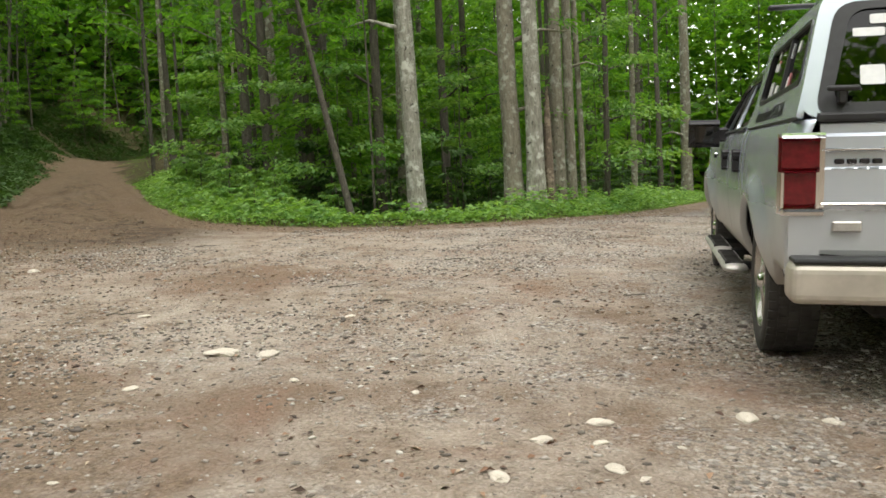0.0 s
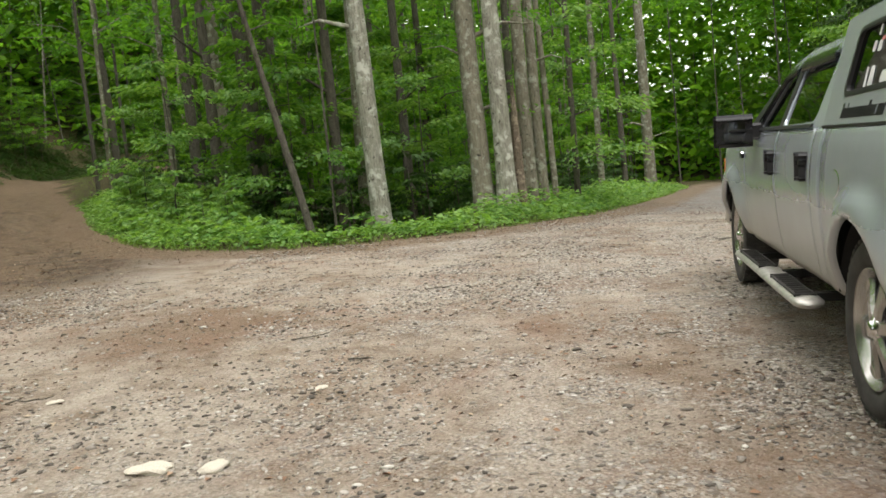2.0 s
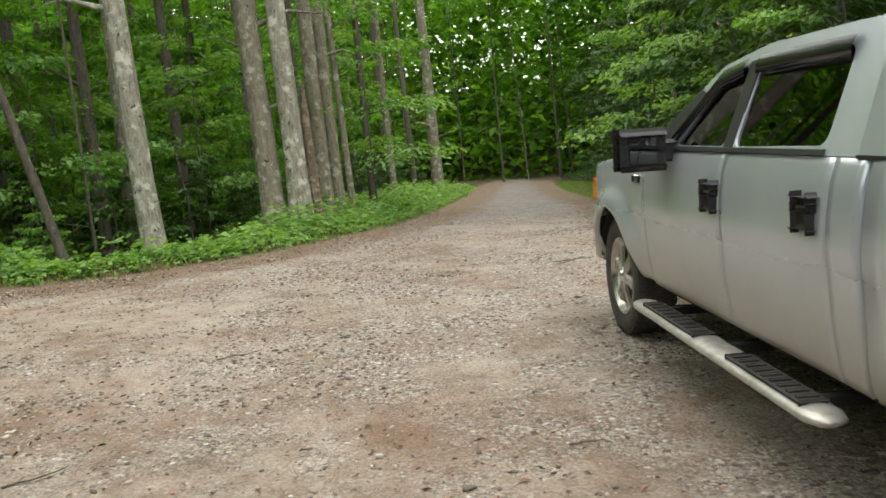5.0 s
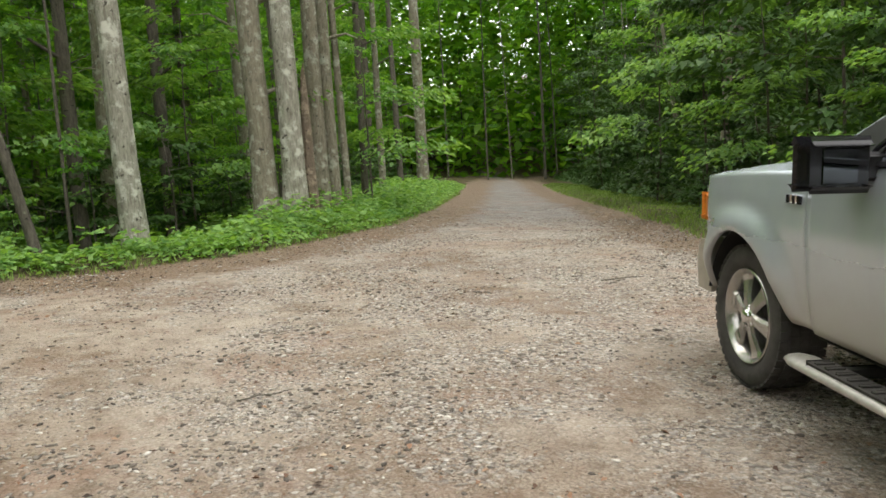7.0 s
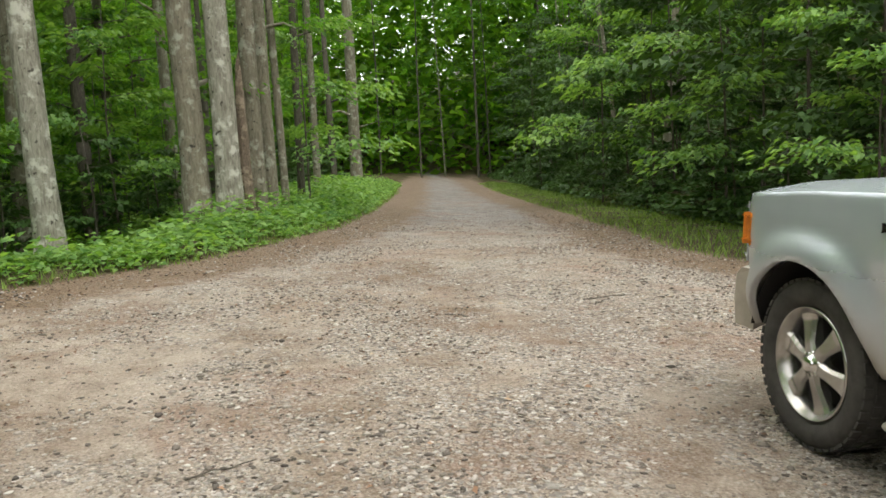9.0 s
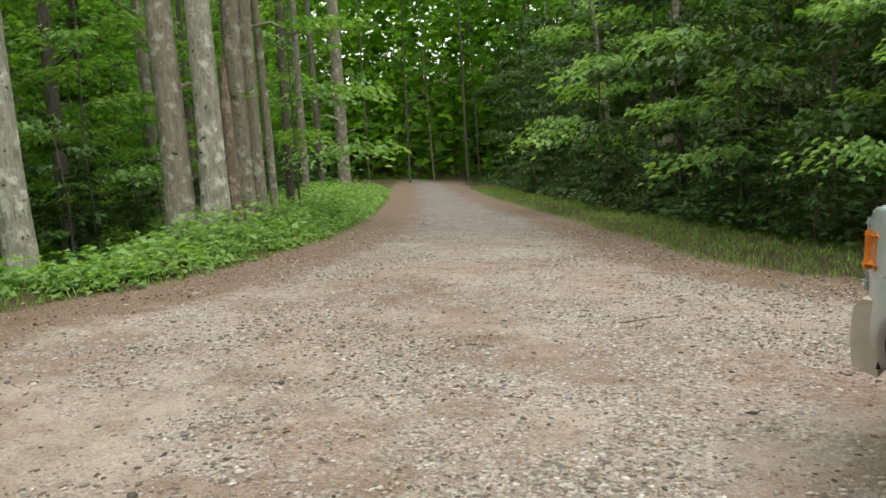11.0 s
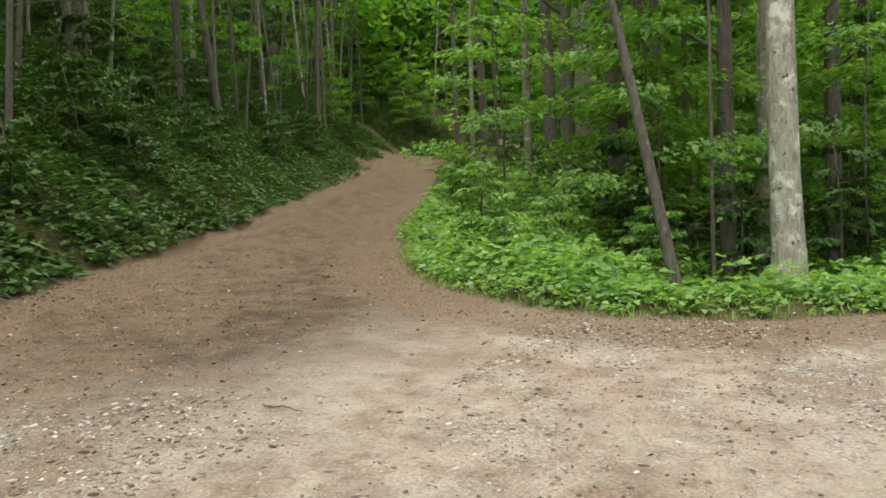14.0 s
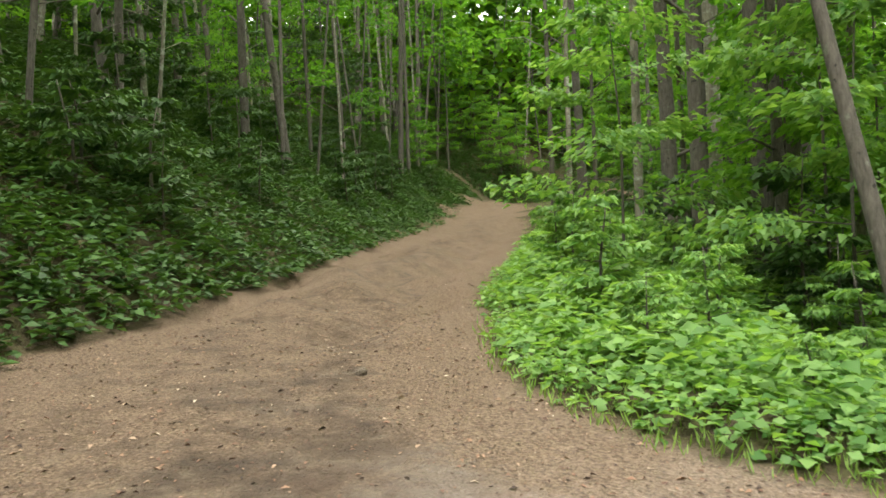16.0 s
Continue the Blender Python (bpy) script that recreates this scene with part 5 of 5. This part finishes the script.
ROCKS = [(-1.08, 4.9, 0.077), (-1.34, 4.92, 0.105), (-0.18, 4.06, 0.031), (0.35, 3.31, 0.047), (0.62, 3.51, 0.056), (0.15, 2.91, 0.052), (0.58, 3.27, 0.033), (0.66, 2.87, 0.026), (0.58, 2.97, 0.049), (1.6, 3.49, 0.043), (-1.45, 2.95, 0.021), (-1.62, 4.18, 0.043), (1.26, 3.53, 0.066), (0.88, 3.19, 0.018), (-0.82, 4.32, 0.038), (-0.71, 6.05, 0.052), (-2.25, 6.17, 0.049), (-4.36, 8.87, 0.087)]
for k, (x, y, s) in enumerate(ROCKS):
    rock(x, y, s, 0.28, k, "flat pale stone half sunk in the gravel" if s > 0.05 else "small pale stone lying on the gravel", PALE)
rock(-5.74, 16.0, 0.07, 0.6, 31, "brown lump of earth on the dirt road", ROTTEN)


def fallen_twig(x, y, length, turn, seed, thick=0.012):
    r = np.random.default_rng(seed)
    pieces = []
    pts = [(-length / 2 + length * k / 5, r.normal(0, 0.015), 0.012 + abs(r.normal(0, 0.006))) for k in range(6)]
    pieces.append(tube(pts, [thick * (1 - 0.12 * k) for k in range(6)], 6, seed))
    for k in (1, 3):
        p = Vector(pts[k])
        pieces.append(tube([tuple(p), tuple(p + Vector((length * 0.16, length * 0.10 * (1 if k == 1 else -1), 0.01)))], [thick * 0.6, thick * 0.25], 5, seed))
    v, f = join(pieces)
    ob = new("fallen_branch", mesh_from("fallen_branch", v, f, BARK_DARK, True))
    ob.matrix_world = pose(x, y, float(height(x, y) + wrinkle(x, y)), 0, 0, turn)
    tagged(ob, "thin broken dark twig lying on the gravel", "twig", "fallen twigs")


for k, (x, y, ln, tn) in enumerate([(0.16, 9.21, 0.5, 10), (4.05, 11.78, 0.75, -10), (3.85, 11.6, 0.4, 25), (-3.19, 11.27, 0.5, -12), (-0.9, 7.4, 0.45, 20), (-0.5, 6.6, 0.3, -30), (1.5, 6.6, 0.3, -20), (-2.4, 6.2, 0.4, 12), (-1.6, 2.35, 0.22, 80)]):
    fallen_twig(x, y, 0.65 * ln, tn, 70 + k, 0.006)


def broken_stump(x, y):
    """The splintered rust-brown snag in the row of trees."""
    r = np.random.default_rng(9)
    rows = []
    for i, z in enumerate((-0.3, 0.2, 0.9, 1.6, 2.2, 2.6)):
        rad = (0.17, 0.13, 0.11, 0.10, 0.08, 0.04)[i]
        rows.append([(rad * math.cos(w) * (1 + r.uniform(-0.12, 0.12)), rad * math.sin(w) * (1 + r.uniform(-0.12, 0.12)), z + (r.uniform(-0.35, 0.5) if i == 5 else 0)) for w in np.linspace(0, 2 * math.pi, 12, endpoint=False)])
    ob = new("tree_stump", to_mesh("tree_stump", loft(rows, True, False), ROTTEN))
    ob.matrix_world = pose(x, y, float(height(x, y)))
    tagged(ob, "tall splintered rust-brown snag among grey trunks", "stump")


broken_stump(2.68, 20.7)


# ---- boughs that hang over the clearing's edge ----
BOUGH = [sapling_meshes(400 + k, 4.6 + 0.5 * k, 9, 150, 0.15, 2.6, LEAF_PLANT) for k in range(2)]
for k, (x, y, s, tn) in enumerate([(8.6, 12.6, 0.75, 30), (13.4, 22.8, 1.25, 120), (10.9, 17.6, 1.0, 200), (15.5, 28.0, 1.2, 10), (-2.6, 21.6, 1.0, 70), (0.6, 22.6, 0.95, 150), (-5.6, 22.4, 0.9, 20), (4.9, 24.6, 1.0, 260)]):
    plant_sapling(BOUGH[k % 2], x, y, tn, s, "young maple with bright level leaves over the grass edge", "maples at the clearing's edge")
